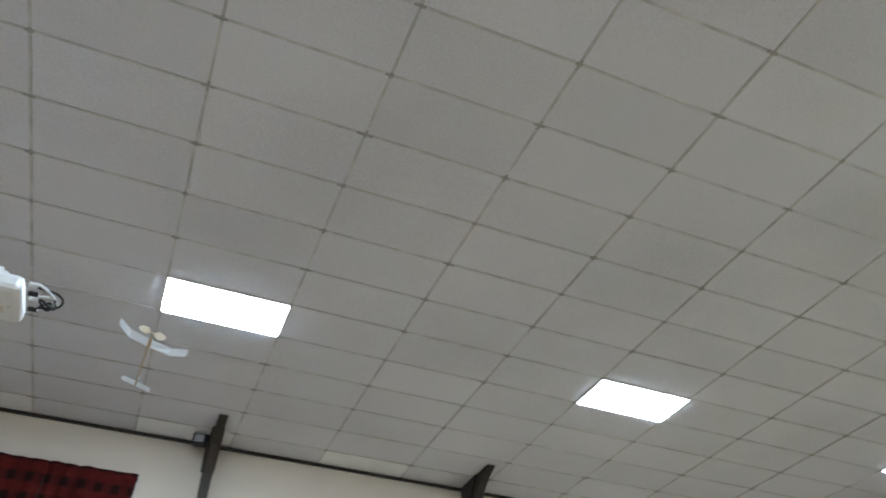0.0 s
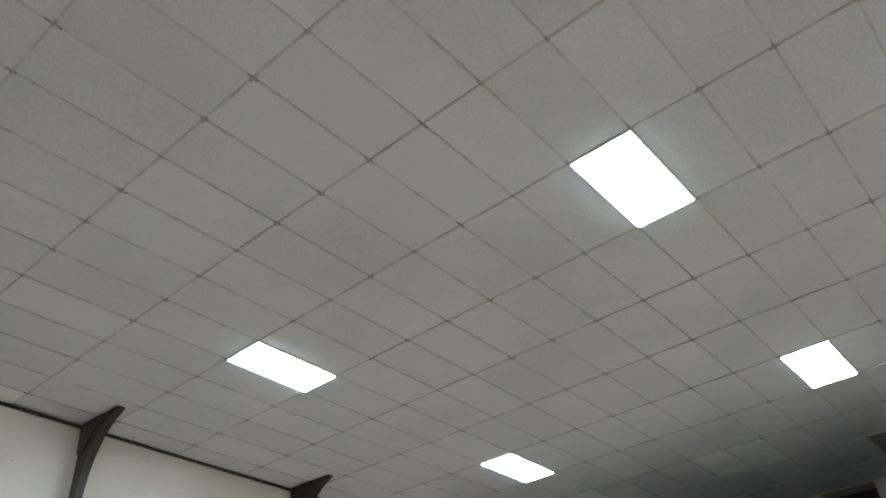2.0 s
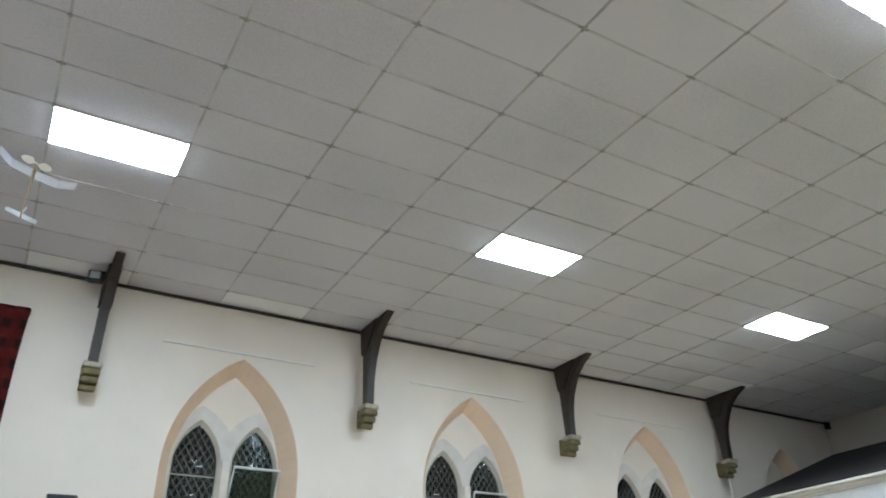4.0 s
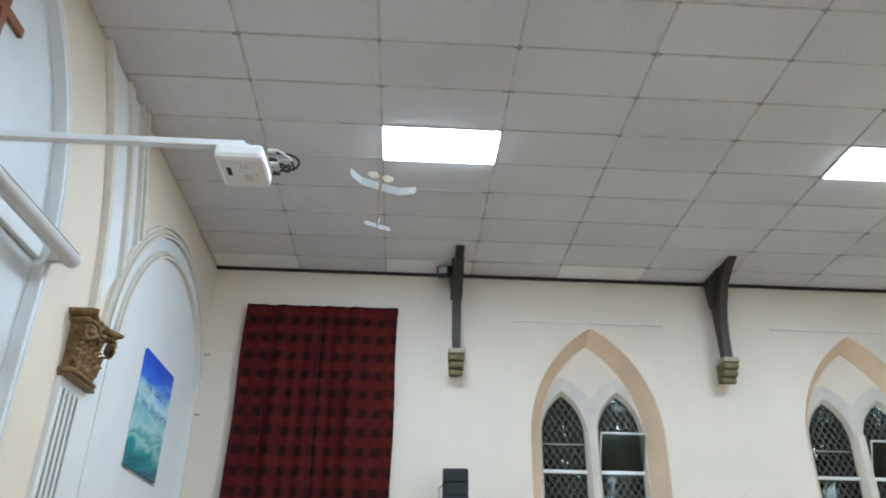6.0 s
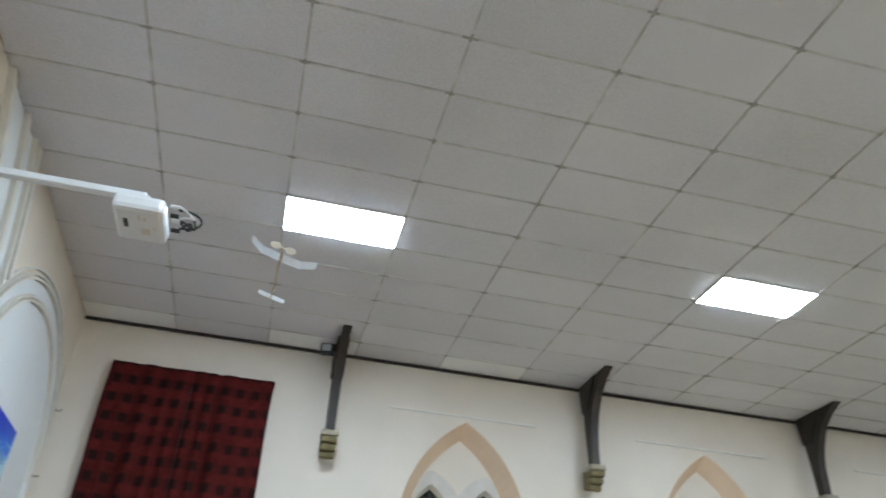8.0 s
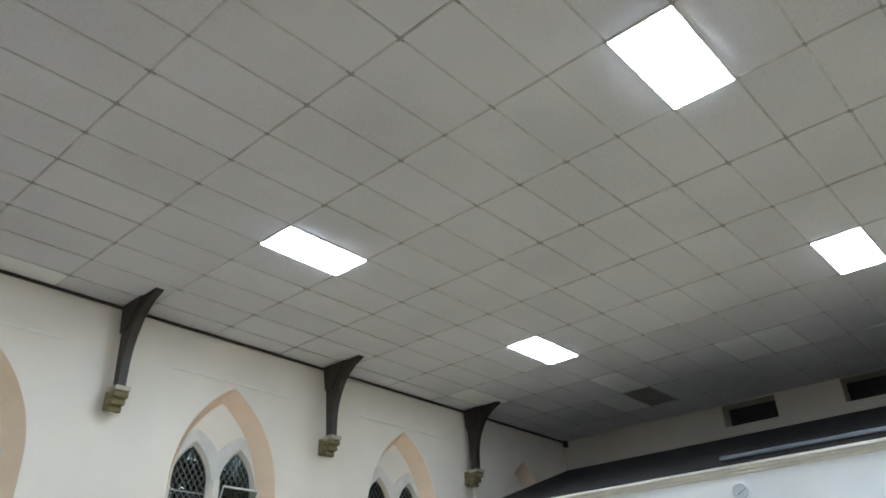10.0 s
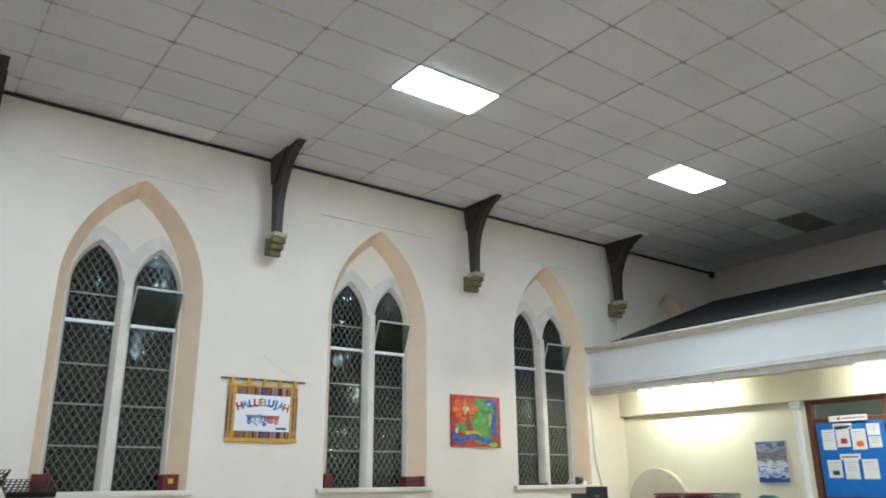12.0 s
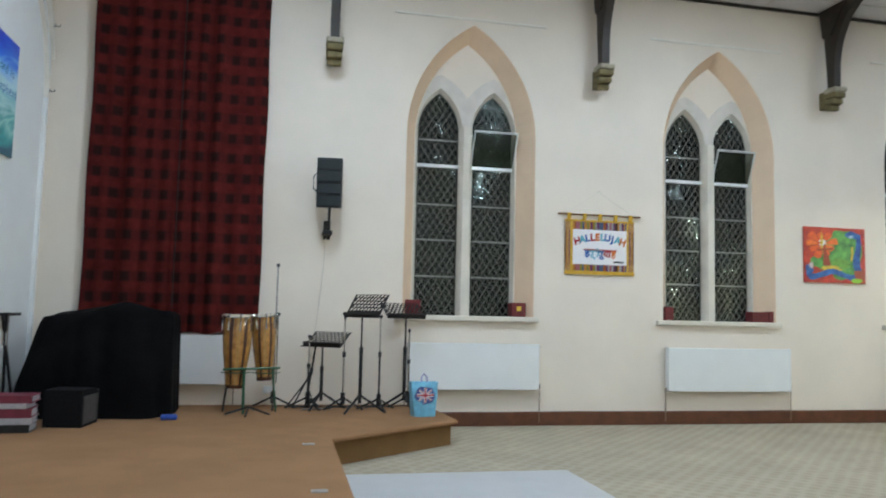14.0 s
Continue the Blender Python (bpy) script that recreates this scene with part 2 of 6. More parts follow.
# floor: patterned beige carpet
CARPET = material("beige woven carpet", (0.42, 0.365, 0.28), 0.95, scale=1.5, vary=0.10, bump=0.5, fine=220, spec=0.1)
nt = CARPET.node_tree
chk = nt.nodes.new("ShaderNodeTexVoronoi")
chk.inputs["Scale"].default_value = 7.5
co = nt.nodes.new("ShaderNodeTexCoord")
mp = nt.nodes.new("ShaderNodeMapping")
mp.inputs["Rotation"].default_value = (0, 0, 0.785)
chk.inputs["Randomness"].default_value = 0.22
mixn = nt.nodes.new("ShaderNodeMix")
mixn.data_type, mixn.blend_type = "RGBA", "MULTIPLY"
mixn.inputs["Factor"].default_value = 0.34
cr = nt.nodes.new("ShaderNodeValToRGB")
cr.color_ramp.elements[0].color, cr.color_ramp.elements[0].position = (0.62, 0.58, 0.5, 1), 0.25
cr.color_ramp.elements[1].color, cr.color_ramp.elements[1].position = (1, 1, 1, 1), 0.5
bs = nt.nodes["Principled BSDF"]
old = bs.inputs["Base Color"].links[0].from_socket
nt.links.new(co.outputs["Object"], mp.inputs["Vector"])
nt.links.new(mp.outputs[0], chk.inputs["Vector"])
nt.links.new(chk.outputs["Distance"], cr.inputs[0])
nt.links.new(old, mixn.inputs[6])
nt.links.new(cr.outputs[0], mixn.inputs[7])
nt.links.new(mixn.outputs[2], bs.inputs["Base Color"])
solid("floor", boxed(X0 - 0.3, Y0 - 0.4, -0.3, X1 + 0.4, 0.3, 0.0), CARPET, "beige carpet with a small woven lattice pattern", "floor", kind="structure")

# ceiling: lay-in tiles on a grid of bars, one mesh
bm = bmesh.new()
white_tiles = {(-6, -6), (-4, -6), (-2, -6), (5, -5), (6, -1), (6, 3), (6, 4), (7, -2)}
dark_tiles = {(7, -1), (7, 7)}
lamps_at = [(i, j) for i in (-4, 0, 4) for j in (-1, 7)]
rnd = random.Random(4)
for i in range(-6, 10):
    for j in range(-6, 14):
        x0, x1 = max(X0, GX + i * TX), min(X1, GX + (i + 1) * TX)
        y1, y0 = min(-0.02, GY - j * TY), max(Y0, GY - (j + 1) * TY)
        if x1 - x0 < 0.06 or y1 - y0 < 0.06 or (i, j) in lamps_at:
            continue
        mi = 1 if (i, j) in white_tiles else 2 if (i, j) in dark_tiles else 0
        z = CEIL + 0.004 + rnd.uniform(0, 0.004)
        box(bm, x0 + 0.011, y0 + 0.011, z, x1 - 0.011, y1 - 0.011, z + 0.02, mi=mi)
for i in range(-6, 11):
    x = GX + i * TX
    if X0 < x < X1:
        box(bm, x - 0.011, Y0, CEIL - 0.002, x + 0.011, -0.02, CEIL + 0.02, mi=5)
for j in range(-6, 15):
    y = GY - j * TY
    if Y0 < y < -0.02:
        box(bm, X0, y - 0.010, CEIL, X1, y + 0.010, CEIL + 0.02, mi=3)
        for i in range(-5, 11):
            x, u, v = GX + i * TX, rnd.uniform(0.015, 0.07), rnd.uniform(0.015, 0.05)
            if x < X1:
                box(bm, x - u, y - 0.011, CEIL - 0.004, x + u * rnd.uniform(0.5, 1), y + 0.011, CEIL, mi=4)
                box(bm, x - 0.012, y - v, CEIL - 0.005, x + 0.012, y + v * rnd.uniform(0.5, 1), CEIL - 0.001, mi=4)
box(bm, X0 - 0.2, Y0 - 0.2, CEIL + 0.05, X1 + 0.2, 0.2, CEIL + 0.25, mi=0)
ceiling = solid("ceiling", bm, (TILE, TILE_WHITE, TILE_DARK, TBAR, TBAR_DIRTY, TBAR_MAIN), "suspended ceiling of grey-white fissured tiles on a dulled metal grid", "ceiling", kind="structure")

# flat light panels in the grid
for col in (-4, 0, 4):
    lamp = thing("ceiling_light", "flat rectangular white light panel set in the tiled ceiling, switched on", "ceiling light", group="ceiling panels")
    bm = bmesh.new()
    for a in ((-0.613, -0.306, 0.613, -0.293), (-0.613, 0.293, 0.613, 0.306), (-0.613, -0.293, -0.601, 0.293), (0.601, -0.293, 0.613, 0.293)):
        box(bm, a[0], a[1], -0.012, a[2], a[3], 0.03)
    part("frame", bm, PLASTIC_WHITE, lamp)
    part("diffuser", boxed(-0.60, -0.292, -0.020, 0.60, 0.292, 0.02, bevel=0.004), LAMPS[col], lamp, "glowing white diffuser")
    spots = [pose(GX + (i + 0.5) * TX, GY - (j + 0.5) * TY, CEIL) for i, j in lamps_at if i == col]
    lamp.matrix_basis = spots[0]
    for m in spots[1:]:
        copy_thing(lamp, m)

solid("trim_cornice", boxed(X0, -0.055, CEIL - 0.035, X1, 0.0, CEIL - 0.004, bevel=0.006), OAK_DARK, "thin dark wooden strip along the top of the wall", "trim", kind="structure")
solid("trim_cornice_south", boxed(X0, Y0, CEIL - 0.055, X1, Y0 + 0.09, CEIL - 0.004, bevel=0.008), OAK_DARK, "thin dark wooden strip along the top of the wall", "trim", kind="structure")
solid("trim_cornice_end", boxed(X1 - 0.14, -0.12, CEIL - 0.15, X1 - 0.002, -0.056, CEIL - 0.005, bevel=0.01), OAK_DARK, "dark wooden block at the end of the cornice strip", "trim", kind="structure")
solid("baseboard", boxed(0.1, -0.06, 0.0, 9.98, 0.0, 0.185, bevel=0.012), SKIRT, "deep varnished reddish brown skirting board", "skirting", kind="structure")


# ---- windows ----
QUARRY = data_of("quarry", plate([(-0.048, 0), (0, -0.0735), (0.048, 0), (0, 0.0735)], [], lambda u, v, d: (u, d - 0.0015, v), 0.003), GLASS)


def lancet_lines(cx, half, spring, apex, base, dx, dz, inset):
    """Clipped diagonals of a diamond lattice in a lancet light."""
    rise = apex - spring
    r = (rise * rise + half * half) / (2 * half)
    def inside(x, z):
        x = abs(x - cx)
        if z < base or x > half:
            return False
        return z <= spring or math.hypot(x - (half - r), z - spring) <= r
    out = []
    span = apex - base
    slope = dz / dx
    for s in (1, -1):
        k = -int((span / slope + 2 * half) / dx) - 2
        while k * dx < 2 * half + span / slope + dx:
            xb = cx - half + k * dx
            pts = []
            for q in range(241):
                z = base + span * q / 240
                x = xb + s * (z - base) / slope if s == 1 else xb - (z - base) / slope
                if inside(x, z):
                    pts.append((x, z))
            if len(pts) > 3:
                out.append((pts[0], pts[-1]))
            k += 1
    return out


def quarries(c, half, spring, apex, base, leads, seed, bulge, lean):
    """One small tilted pane for each diamond of the lattice."""
    q, patches = random.Random(seed), {}
    rise = apex - spring
    r = (rise * rise + half * half) / (2 * half)
    dx, dz = 0.098, 0.15
    for a in range(-2, 62):
        z = base + 0.5 * dz * a
        for b in range(-1, 14):
            x = c - half + 0.5 * dx * b
            u = abs(x - c)
            if (a + b) % 2 == 0 or u > half + 0.03 or z < base - 0.05 or z > apex + 0.03:
                continue
            if z > spring and math.hypot(u - (half - r), z - spring) > r + 0.04:
                continue
            ob = new("quarry", QUARRY)
            ob.parent = leads
            # patches relaid together lean alike
            key = ((a + b) // 6, (a - b) // 6)
            if key not in patches:
                patches[key] = (q.gauss(0, 2.2), q.gauss(0, 2.0))
            nod, sway = patches[key]
            ob.matrix_basis = pose(x, 0.3185, z, nod + bulge * math.sin(4 * math.pi * (z - base) + 5 * x + 1.7 * seed) + q.gauss(0, 0.3), 0, sway + lean + q.gauss(0, 0.3))



SADDLE = material("galvanised saddle bar", (0.31, 0.31, 0.29), 0.6, metal=0.1, scale=20, vary=0.2)
SASH_GREY = material("greyed sash paint", (0.60, 0.62, 0.61), 0.5, scale=8, vary=0.1)


def window(cx, number, hopper=True):
    base, y_in = 1.45, 0.25
    w = tagged(new(f"window_{number}"), "pointed two-light leaded window in a peach painted splayed reveal, dark outside", "window", kind="structure")
    outer, inner = arch(cx + 0.025, 0.902, 3.88, 5.432, 1.415), arch(cx, 0.73, 3.88, 5.24, 1.415)
    part("reveal", loft([[(x, -0.003, z) for x, z in outer], [(x, y_in, z) for x, z in inner], [(x, y_in + 0.02, z) for x, z in inner], [(x, y_in + 0.02, z) for x, z in outer]]), PEACH, w, "painted splayed reveal")
    lights = [arch(cx + s * 0.385, 0.29, 3.99, 4.53, base) for s in (-1, 1)]
    wide = [arch(cx + s * 0.385, 0.322, 3.99, 4.585, base - 0.012) for s in (-1, 1)]
    part("tympanum", plate(arch(cx, 0.732, 3.88, 5.243, 1.425), wide, lambda u, v, d: (u, y_in + d, v), 0.12), WALL, w, "cream plaster tympanum")
    # grey stone tracery round both lights
    r, top = 0.835, []
    ro = (1.35 ** 2 + 0.72 ** 2) / 1.44
    for k in range(41):
        x = -0.715 + 1.43 * k / 40
        z = max(4.0 + math.sqrt(max(0, r * r - (abs(x - s * 0.385) + 0.3125) ** 2)) for s in (-1, 1))
        zi = 3.88 + math.sqrt(max(0, ro * ro - (abs(x) - 0.72 + ro) ** 2))
        top.append((cx + x, max(3.6, min(z, zi))))
    part("stone_frame", plate([(cx - 0.715, base - 0.02)] + top + [(cx + 0.715, base - 0.02)], wide, lambda u, v, d: (u, y_in - 0.018 + d, v), 0.10), STONE, w, "grey painted stone tracery")
    mull = loft([[(cx - 0.085, y_in - 0.02, z), (cx - 0.05, y_in - 0.075, z), (cx + 0.05, y_in - 0.075, z), (cx + 0.085, y_in - 0.02, z)] for z in (base - 0.02, 4.06)])
    part("mullion", mull, SILL, w, "pale moulded stone mullion")
    for s, outline, rim in zip((-1, 1), lights, wide):
        c = cx + s * 0.385
        part("chamfer", loft([[(x, y_in - 0.0185, z) for x, z in rim], [(x, 0.305, z) for x, z in outline], [(x, 0.345, z) for x, z in outline], [(x, 0.345, z) for x, z in rim]]), SILL, w, "pale chamfered stone edge")
        if number > 3:
            part("pane", plate(arch(c, 0.295, 3.99, 4.535, base - 0.005), [], lambda u, v, d: (u, 0.315 + d, v), 0.006), GLASS, w, "dark leaded glass light")
        bm = bmesh.new()
        for (xa, za), (xb, zb) in lancet_lines(c, 0.29, 3.99, 4.53, base, 0.098, 0.15, 0):
            d = Vector((xb - xa, 0, zb - za))
            m = Matrix.Translation(((xa + xb) / 2, 0.312, (za + zb) / 2)) @ d.to_track_quat("Z", "Y").to_matrix().to_4x4() @ Matrix.Diagonal((0.0072, 0.008, d.length, 1))
            bmesh.ops.create_cube(bm, size=1, matrix=m)
        leads = part("leading", bm, CAME, w, "diamond lead lattice")
        if number < 4:
            quarries(c, 0.29, 3.99, 4.53, base, leads, number * 2 + s, (1.0, 1.2, 1.6)[number - 1], ((3.0, 0.2), (-0.4, -2.6), (-1.0, -3.0))[number - 1][s > 0])
        part("transom", boxed(c - 0.30, 0.275, 3.475, c + 0.30, 0.315, 3.52, bevel=0.006), PLASTIC_WHITE, w, "white painted transom bar")
        for z in ((1.97, 2.47, 2.96, 3.86) if s < 0 else (1.97, 2.47, 2.96)):
            part("saddle_bar", boxed(c - 0.295, 0.295, z - 0.008, c + 0.295, 0.309, z + 0.008), SADDLE, w)
    # opened top hopper of the second light
    if hopper:
        c, zb, zt, yt = cx + 0.385, 3.53, 3.97, 0.06 if number == 1 else 0.105
        sash = part("hopper_sash", loft([[(c - 0.30, 0.28, zb), (c + 0.30, 0.28, zb), (c + 0.30, 0.286, zb), (c - 0.30, 0.286, zb)], [(c - 0.30, yt, zt), (c + 0.30, yt, zt), (c + 0.30, yt + 0.006, zt), (c - 0.30, yt + 0.006, zt)]], closed=True), HOPPER, w, "opened hopper pane leaning into the room")
        for name, p, q, rr in (("sash_rail", (c - 0.31, yt, zt), (c + 0.31, yt, zt), 0.016), ("sash_stile", (c - 0.305, 0.28, zb), (c - 0.305, yt, zt), 0.011), ("sash_stile", (c + 0.305, 0.28, zb), (c + 0.305, yt, zt), 0.011)):
            part(name, rods(rr, (p, q), seg=6), SASH_GREY, sash)
        part("stay", rods(0.006, ((c + 0.315, yt + 0.01, zt - 0.01), (c + 0.315, 0.26, 3.80)), seg=6), PLASTIC_WHITE, sash)
    part("sill", boxed(cx - 0.99, -0.075, 1.375, cx + 0.99, 0.28, 1.443, bevel=0.012), SILL, w, "pale painted sill")
    return w


for k, c in enumerate(BAYS):
    window(c, k + 1)
    if k < 3:
        solid("trim_batten", boxed(c - 1.08, -0.020, 5.495, c + 1.06, 0.0, 5.524, bevel=0.004), BEAD, "thin painted batten on the plaster above a window", "trim", kind="structure")
solid("backdrop_night", boxed(X0 - 2, 3.0, -1, X1 + 4, 3.1, 8), material("night outside", (0.008, 0.010, 0.009), 0.9, scale=1.2, vary=0.6), "dark night outside the windows", "backdrop", kind="structure")


# ---- roof brackets on corbels ----
def bracket(px, y, face):
    """face is -1 where the wall looks to -y, 1 on the facing wall."""
    lift = lambda z: z + (CEIL - 6.10) * (z - 4.93) / 1.17
    b = thing("roof_bracket", "dark curved timber roof bracket on an ochre stone corbel", "bracket", at=(px, y, 0), turn=0 if face < 0 else 180, group="roof brackets")
    prof = [(-0.19, 4.93), (-0.33, 4.93), (-0.335, 5.25), (-0.36, 5.42), (-0.41, 5.58), (-0.49, 5.73), (-0.59, 5.87), (-0.75, 5.99), (-0.96, 6.085), (-0.95, 6.096), (-0.10, 6.096), (-0.13, 5.70)]
    part("brace", plate([(u, lift(v)) for u, v in prof], [], lambda u, v, d: (-0.055 + d, u, v), 0.11), OAK_DARK, b)
    up = [(-0.125, 5.69), (-0.29, 5.69), (-0.36, 5.79), (-0.48, 5.94), (-0.60, 6.093), (-0.06, 6.093)]
    part("wall_post", plate([(u, lift(v)) for u, v in up], [], lambda u, v, d: (-0.080 + d, u, v), 0.160), OAK_DARK, b)
    part("peg", rods(0.012, ((-0.065, -0.26, 5.22), (0.065, -0.26, 5.22)), seg=8), OAK_DARK, b)
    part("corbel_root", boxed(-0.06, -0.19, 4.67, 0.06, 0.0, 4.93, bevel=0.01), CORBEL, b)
    # the top course is paler and greyer than the three below
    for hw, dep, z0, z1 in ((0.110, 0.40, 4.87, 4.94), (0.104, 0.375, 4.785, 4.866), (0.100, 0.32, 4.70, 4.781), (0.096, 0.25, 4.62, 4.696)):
        part("corbel_course", boxed(-hw, -dep, z0, hw, -0.16, z1, bevel=0.018), CORBEL_TOP if z1 > 4.9 else CORBEL, b, "pale top stone course" if z1 > 4.9 else "weathered ochre stone course")
    return b


for p in PIERS:
    bracket(p, 0, -1)
    bracket(p, Y0, 1)

solid("wall_pipe", rods(0.014, ((9.81, -0.20, 4.64), (9.81, -0.20, 4.12)), seg=8), SILL, "short grey pipe below the last roof corbel", "pipe")

# ---- stage ----
stage_edge = [(X0, 0.0), (0.03, 0.0), (0.12, -1.40), (-1.355, -2.53), (-1.36, -9.50), (0.14, -10.46), (0.03, Y0), (X0, Y0)]
st = tagged(new("stage"), "low stage covered in tan carpet with a rounded nosing and cut corners", "stage", kind="structure")
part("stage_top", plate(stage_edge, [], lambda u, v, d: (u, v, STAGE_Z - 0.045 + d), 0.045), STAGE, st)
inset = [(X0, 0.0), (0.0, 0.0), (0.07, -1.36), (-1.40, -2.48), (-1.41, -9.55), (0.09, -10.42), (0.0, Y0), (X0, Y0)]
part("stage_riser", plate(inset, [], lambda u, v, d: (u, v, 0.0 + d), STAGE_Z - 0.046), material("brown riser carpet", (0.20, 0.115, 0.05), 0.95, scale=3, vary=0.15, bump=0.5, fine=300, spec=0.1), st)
nose = [(x, y, STAGE_Z - 0.024) for x, y in stage_edge[1:-1]]
part("nosing", tube_path(nose, 0.024), STAGE, st)

# ---- chancel wall ----
CY, SPR, REC = -5.87, 4.0, 0.10
panel_arch = arch(CY, 1.29, 4.05, 6.03, STAGE_Z + 0.004)
west = solid("wall_west", plate([(0.0, -0.3), (0.0, 6.5), (Y0, 6.5), (Y0, -0.3)], [panel_arch], lambda u, v, d: (X0 - d, u, v), REC), WALL_LEFT, "cream chancel wall with white plaster arches", "wall", kind="structure")
solid("wall_west_core", boxed(X0 - 0.5, Y0, -0.3, X0 - REC - 0.05, 0, 6.5), WALL_LEFT, "solid wall behind the chancel arch", "wall", kind="structure")


def at_west(u, v, d):
    return (X0 + d, u, v)


solid("chancel_panel", boxed(X0 - REC - 0.049, CY - 1.32, 0.2, X0 - REC + 0.012, CY + 1.32, 6.08), PANEL, "tall bluish white painted panel filling the chancel arch", "panel", kind="structure")
part("arch_reveal", loft([[(X0 - REC, y, z) for y, z in arch(CY, 1.287, 4.05, 6.027, STAGE_Z)], [(X0 + 0.008, y, z) for y, z in arch(CY, 1.287, 4.05, 6.027, STAGE_Z)], [(X0 + 0.008, y, z) for y, z in arch(CY, 1.33, 4.05, 6.08, STAGE_Z)], [(X0, y, z) for y, z in arch(CY, 1.33, 4.05, 6.08, STAGE_Z)]]), WHITE, west, "white painted arch reveal")
for w_, z_, a_ in ((1.345, 6.085, 0.014),):
    solid("trim_bead", tube_path([(X0 + 0.006, y, z) for y, z in arch(CY, w_, 4.05, z_, STAGE_Z)], a_), WHITE, "slim white bead round the chancel panel", "trim", kind="structure", smooth=True)
solid("trim_ledge", boxed(X0 - REC + 0.012, CY - 1.28, 4.04, X0 - REC + 0.06, CY + 1.28, 4.16, bevel=0.012), WHITE, "white horizontal ledge across the chancel panel", "trim", kind="structure")
# archivolts: stepped round bands cut off by the ceiling
for s in (1, -1):
    ac, az = CY - s * 1.88, 3.56
    for r0, r1, d in ((4.07, 4.50, 0.020), (4.50, 4.80, 0.021), (4.80, 4.955, 0.022), (4.068, 4.105, 0.065), (4.15, 4.178, 0.05), (4.508, 4.54, 0.07), (4.575, 4.605, 0.06), (4.80, 4.835, 0.07), (4.90, 4.958, 0.08)):
        loop = []
        bead = BEAD if r1 - r0 < 0.08 else WHITE
        for r, way in ((r1, 1), (r0, -1)):
            lo_a, hi_a = math.asin((3.885 - az) / r), math.asin((CEIL - az - 0.006) / r)
            while math.hypot(ac + s * r * math.cos(lo_a) - CY - s * 4.25, az + r * math.sin(lo_a) - SPR + 0.08) < 1.80:
                lo_a += 0.004
            run = [(ac + s * r * math.cos(a), az + r * math.sin(a)) for a in [lo_a + (hi_a - lo_a) * q / 24 for q in range(25)]]
            loop += run[::way]
        solid("trim_archivolt", plate(loop, [], at_west, d), bead, "white plaster archivolt band cut off by the ceiling", "trim", kind="structure")
    # blind side arch
    c = CY + s * 4.25
    inner = [(c + 1.43 * math.cos(math.pi * k / 36), SPR - 0.08 + 1.43 * math.sin(math.pi * k / 36)) for k in range(37)]
    lo, hi = sorted((CY + s * 2.42, CY + s * 5.86))
    lo, hi = max(lo, Y0 + 0.01), min(hi, -0.01)
    fill = [(min(hi, max(lo, y)), z) for y, z in inner] + [(min(hi, max(lo, c - 1.43)), STAGE_Z), (min(hi, max(lo, c + 1.43)), STAGE_Z)]
    solid("side_arch_panel", plate(fill, [], at_west, 0.008), WHITE, "white plaster blind side arch", "panel", kind="structure")
    for r0, r1, d in ((1.43, 1.455, 0.06), (1.48, 1.498, 0.045), (1.512, 1.655, 0.018), (1.66, 1.684, 0.06), (1.712, 1.73, 0.045), (1.768, 1.79, 0.05)):
        pts = [(c + r1 * math.cos(math.pi * k / 40), SPR - 0.08 + r1 * math.sin(math.pi * k / 40)) for k in range(41)] + [(c + r0 * math.cos(math.pi * k / 40), SPR - 0.08 + r0 * math.sin(math.pi * k / 40)) for k in range(40, -1, -1)]
        keep = [(y, z) for y, z in pts if lo < y < hi]
        if len(keep) > 3:
            solid("trim_side_arch", plate(keep, [], at_west, d), BEAD if r1 - r0 < 0.03 else WHITE, "white plaster moulding of a blind side arch", "trim", kind="structure")
    # right-hand jamb of the side arch near the corner
    j = c + s * 1.43
    y0, y1 = sorted((j, j + s * 0.08))
    solid("trim_side_jamb", boxed(X0, y0, STAGE_Z, X0 + 0.045, y1, SPR, bevel=0.01), WHITE, "white plaster jamb of a blind side arch", "trim", kind="structure")
    fy0, fy1 = sorted((CY + s * 2.42, CY + s * 2.795))
    solid("pilaster_panel", boxed(X0, fy0, STAGE_Z, X0 + 0.007, fy1, 4.0), WHITE, "white plaster strip beside the fluted pilaster", "panel", kind="structure")
    # fluted pilaster with gilded capital
    p = thing("pilaster", "white fluted pilaster with a gilded leafy capital", "pilaster", at=(X0, CY + s * 2.17, 0), group="pilasters")
    bm = bmesh.new()
    flutes = [-0.16, -0.07, 0.02, 0.11]
    edges_y = [-0.25] + [f + o for f in flutes for o in (-0.021, 0.021)] + [0.25]
    for q in range(0, len(edges_y), 2):
        box(bm, 0, edges_y[q], STAGE_Z + 0.28, 0.045, edges_y[q + 1], 3.26)
    box(bm, 0, -0.252, 3.26, 0.047, 0.252, 3.38)
    box(bm, 0, -0.27, STAGE_Z, 0.06, 0.27, STAGE_Z + 0.28)
    part("shaft", bm, WHITE, p)
    # dark brown backing just under the face stands for shade in the grooves
    part("flute_shade", boxed(0.0, -0.2, STAGE_Z + 0.3, 0.038, 0.2, 3.25), material("brown flute shade colour", (0.15, 0.125, 0.10), 0.8), p, "flute beds coloured dark for their shade")
    bell = [(0.225, 0.075, 3.405), (0.215, 0.08, 3.45), (0.215, 0.095, 3.58), (0.225, 0.115, 3.70), (0.245, 0.14, 3.80), (0.05, 0.05, 3.802)]
    cap = part("capital", loft([[(0, -a, z), (d * 0.85, -a, z), (d, -a * 0.8, z), (d, 0, z), (d, a * 0.8, z), (d * 0.85, a, z), (0, a, z)] for a, d, z in bell]), GOLD, p, "aged gilded capital")
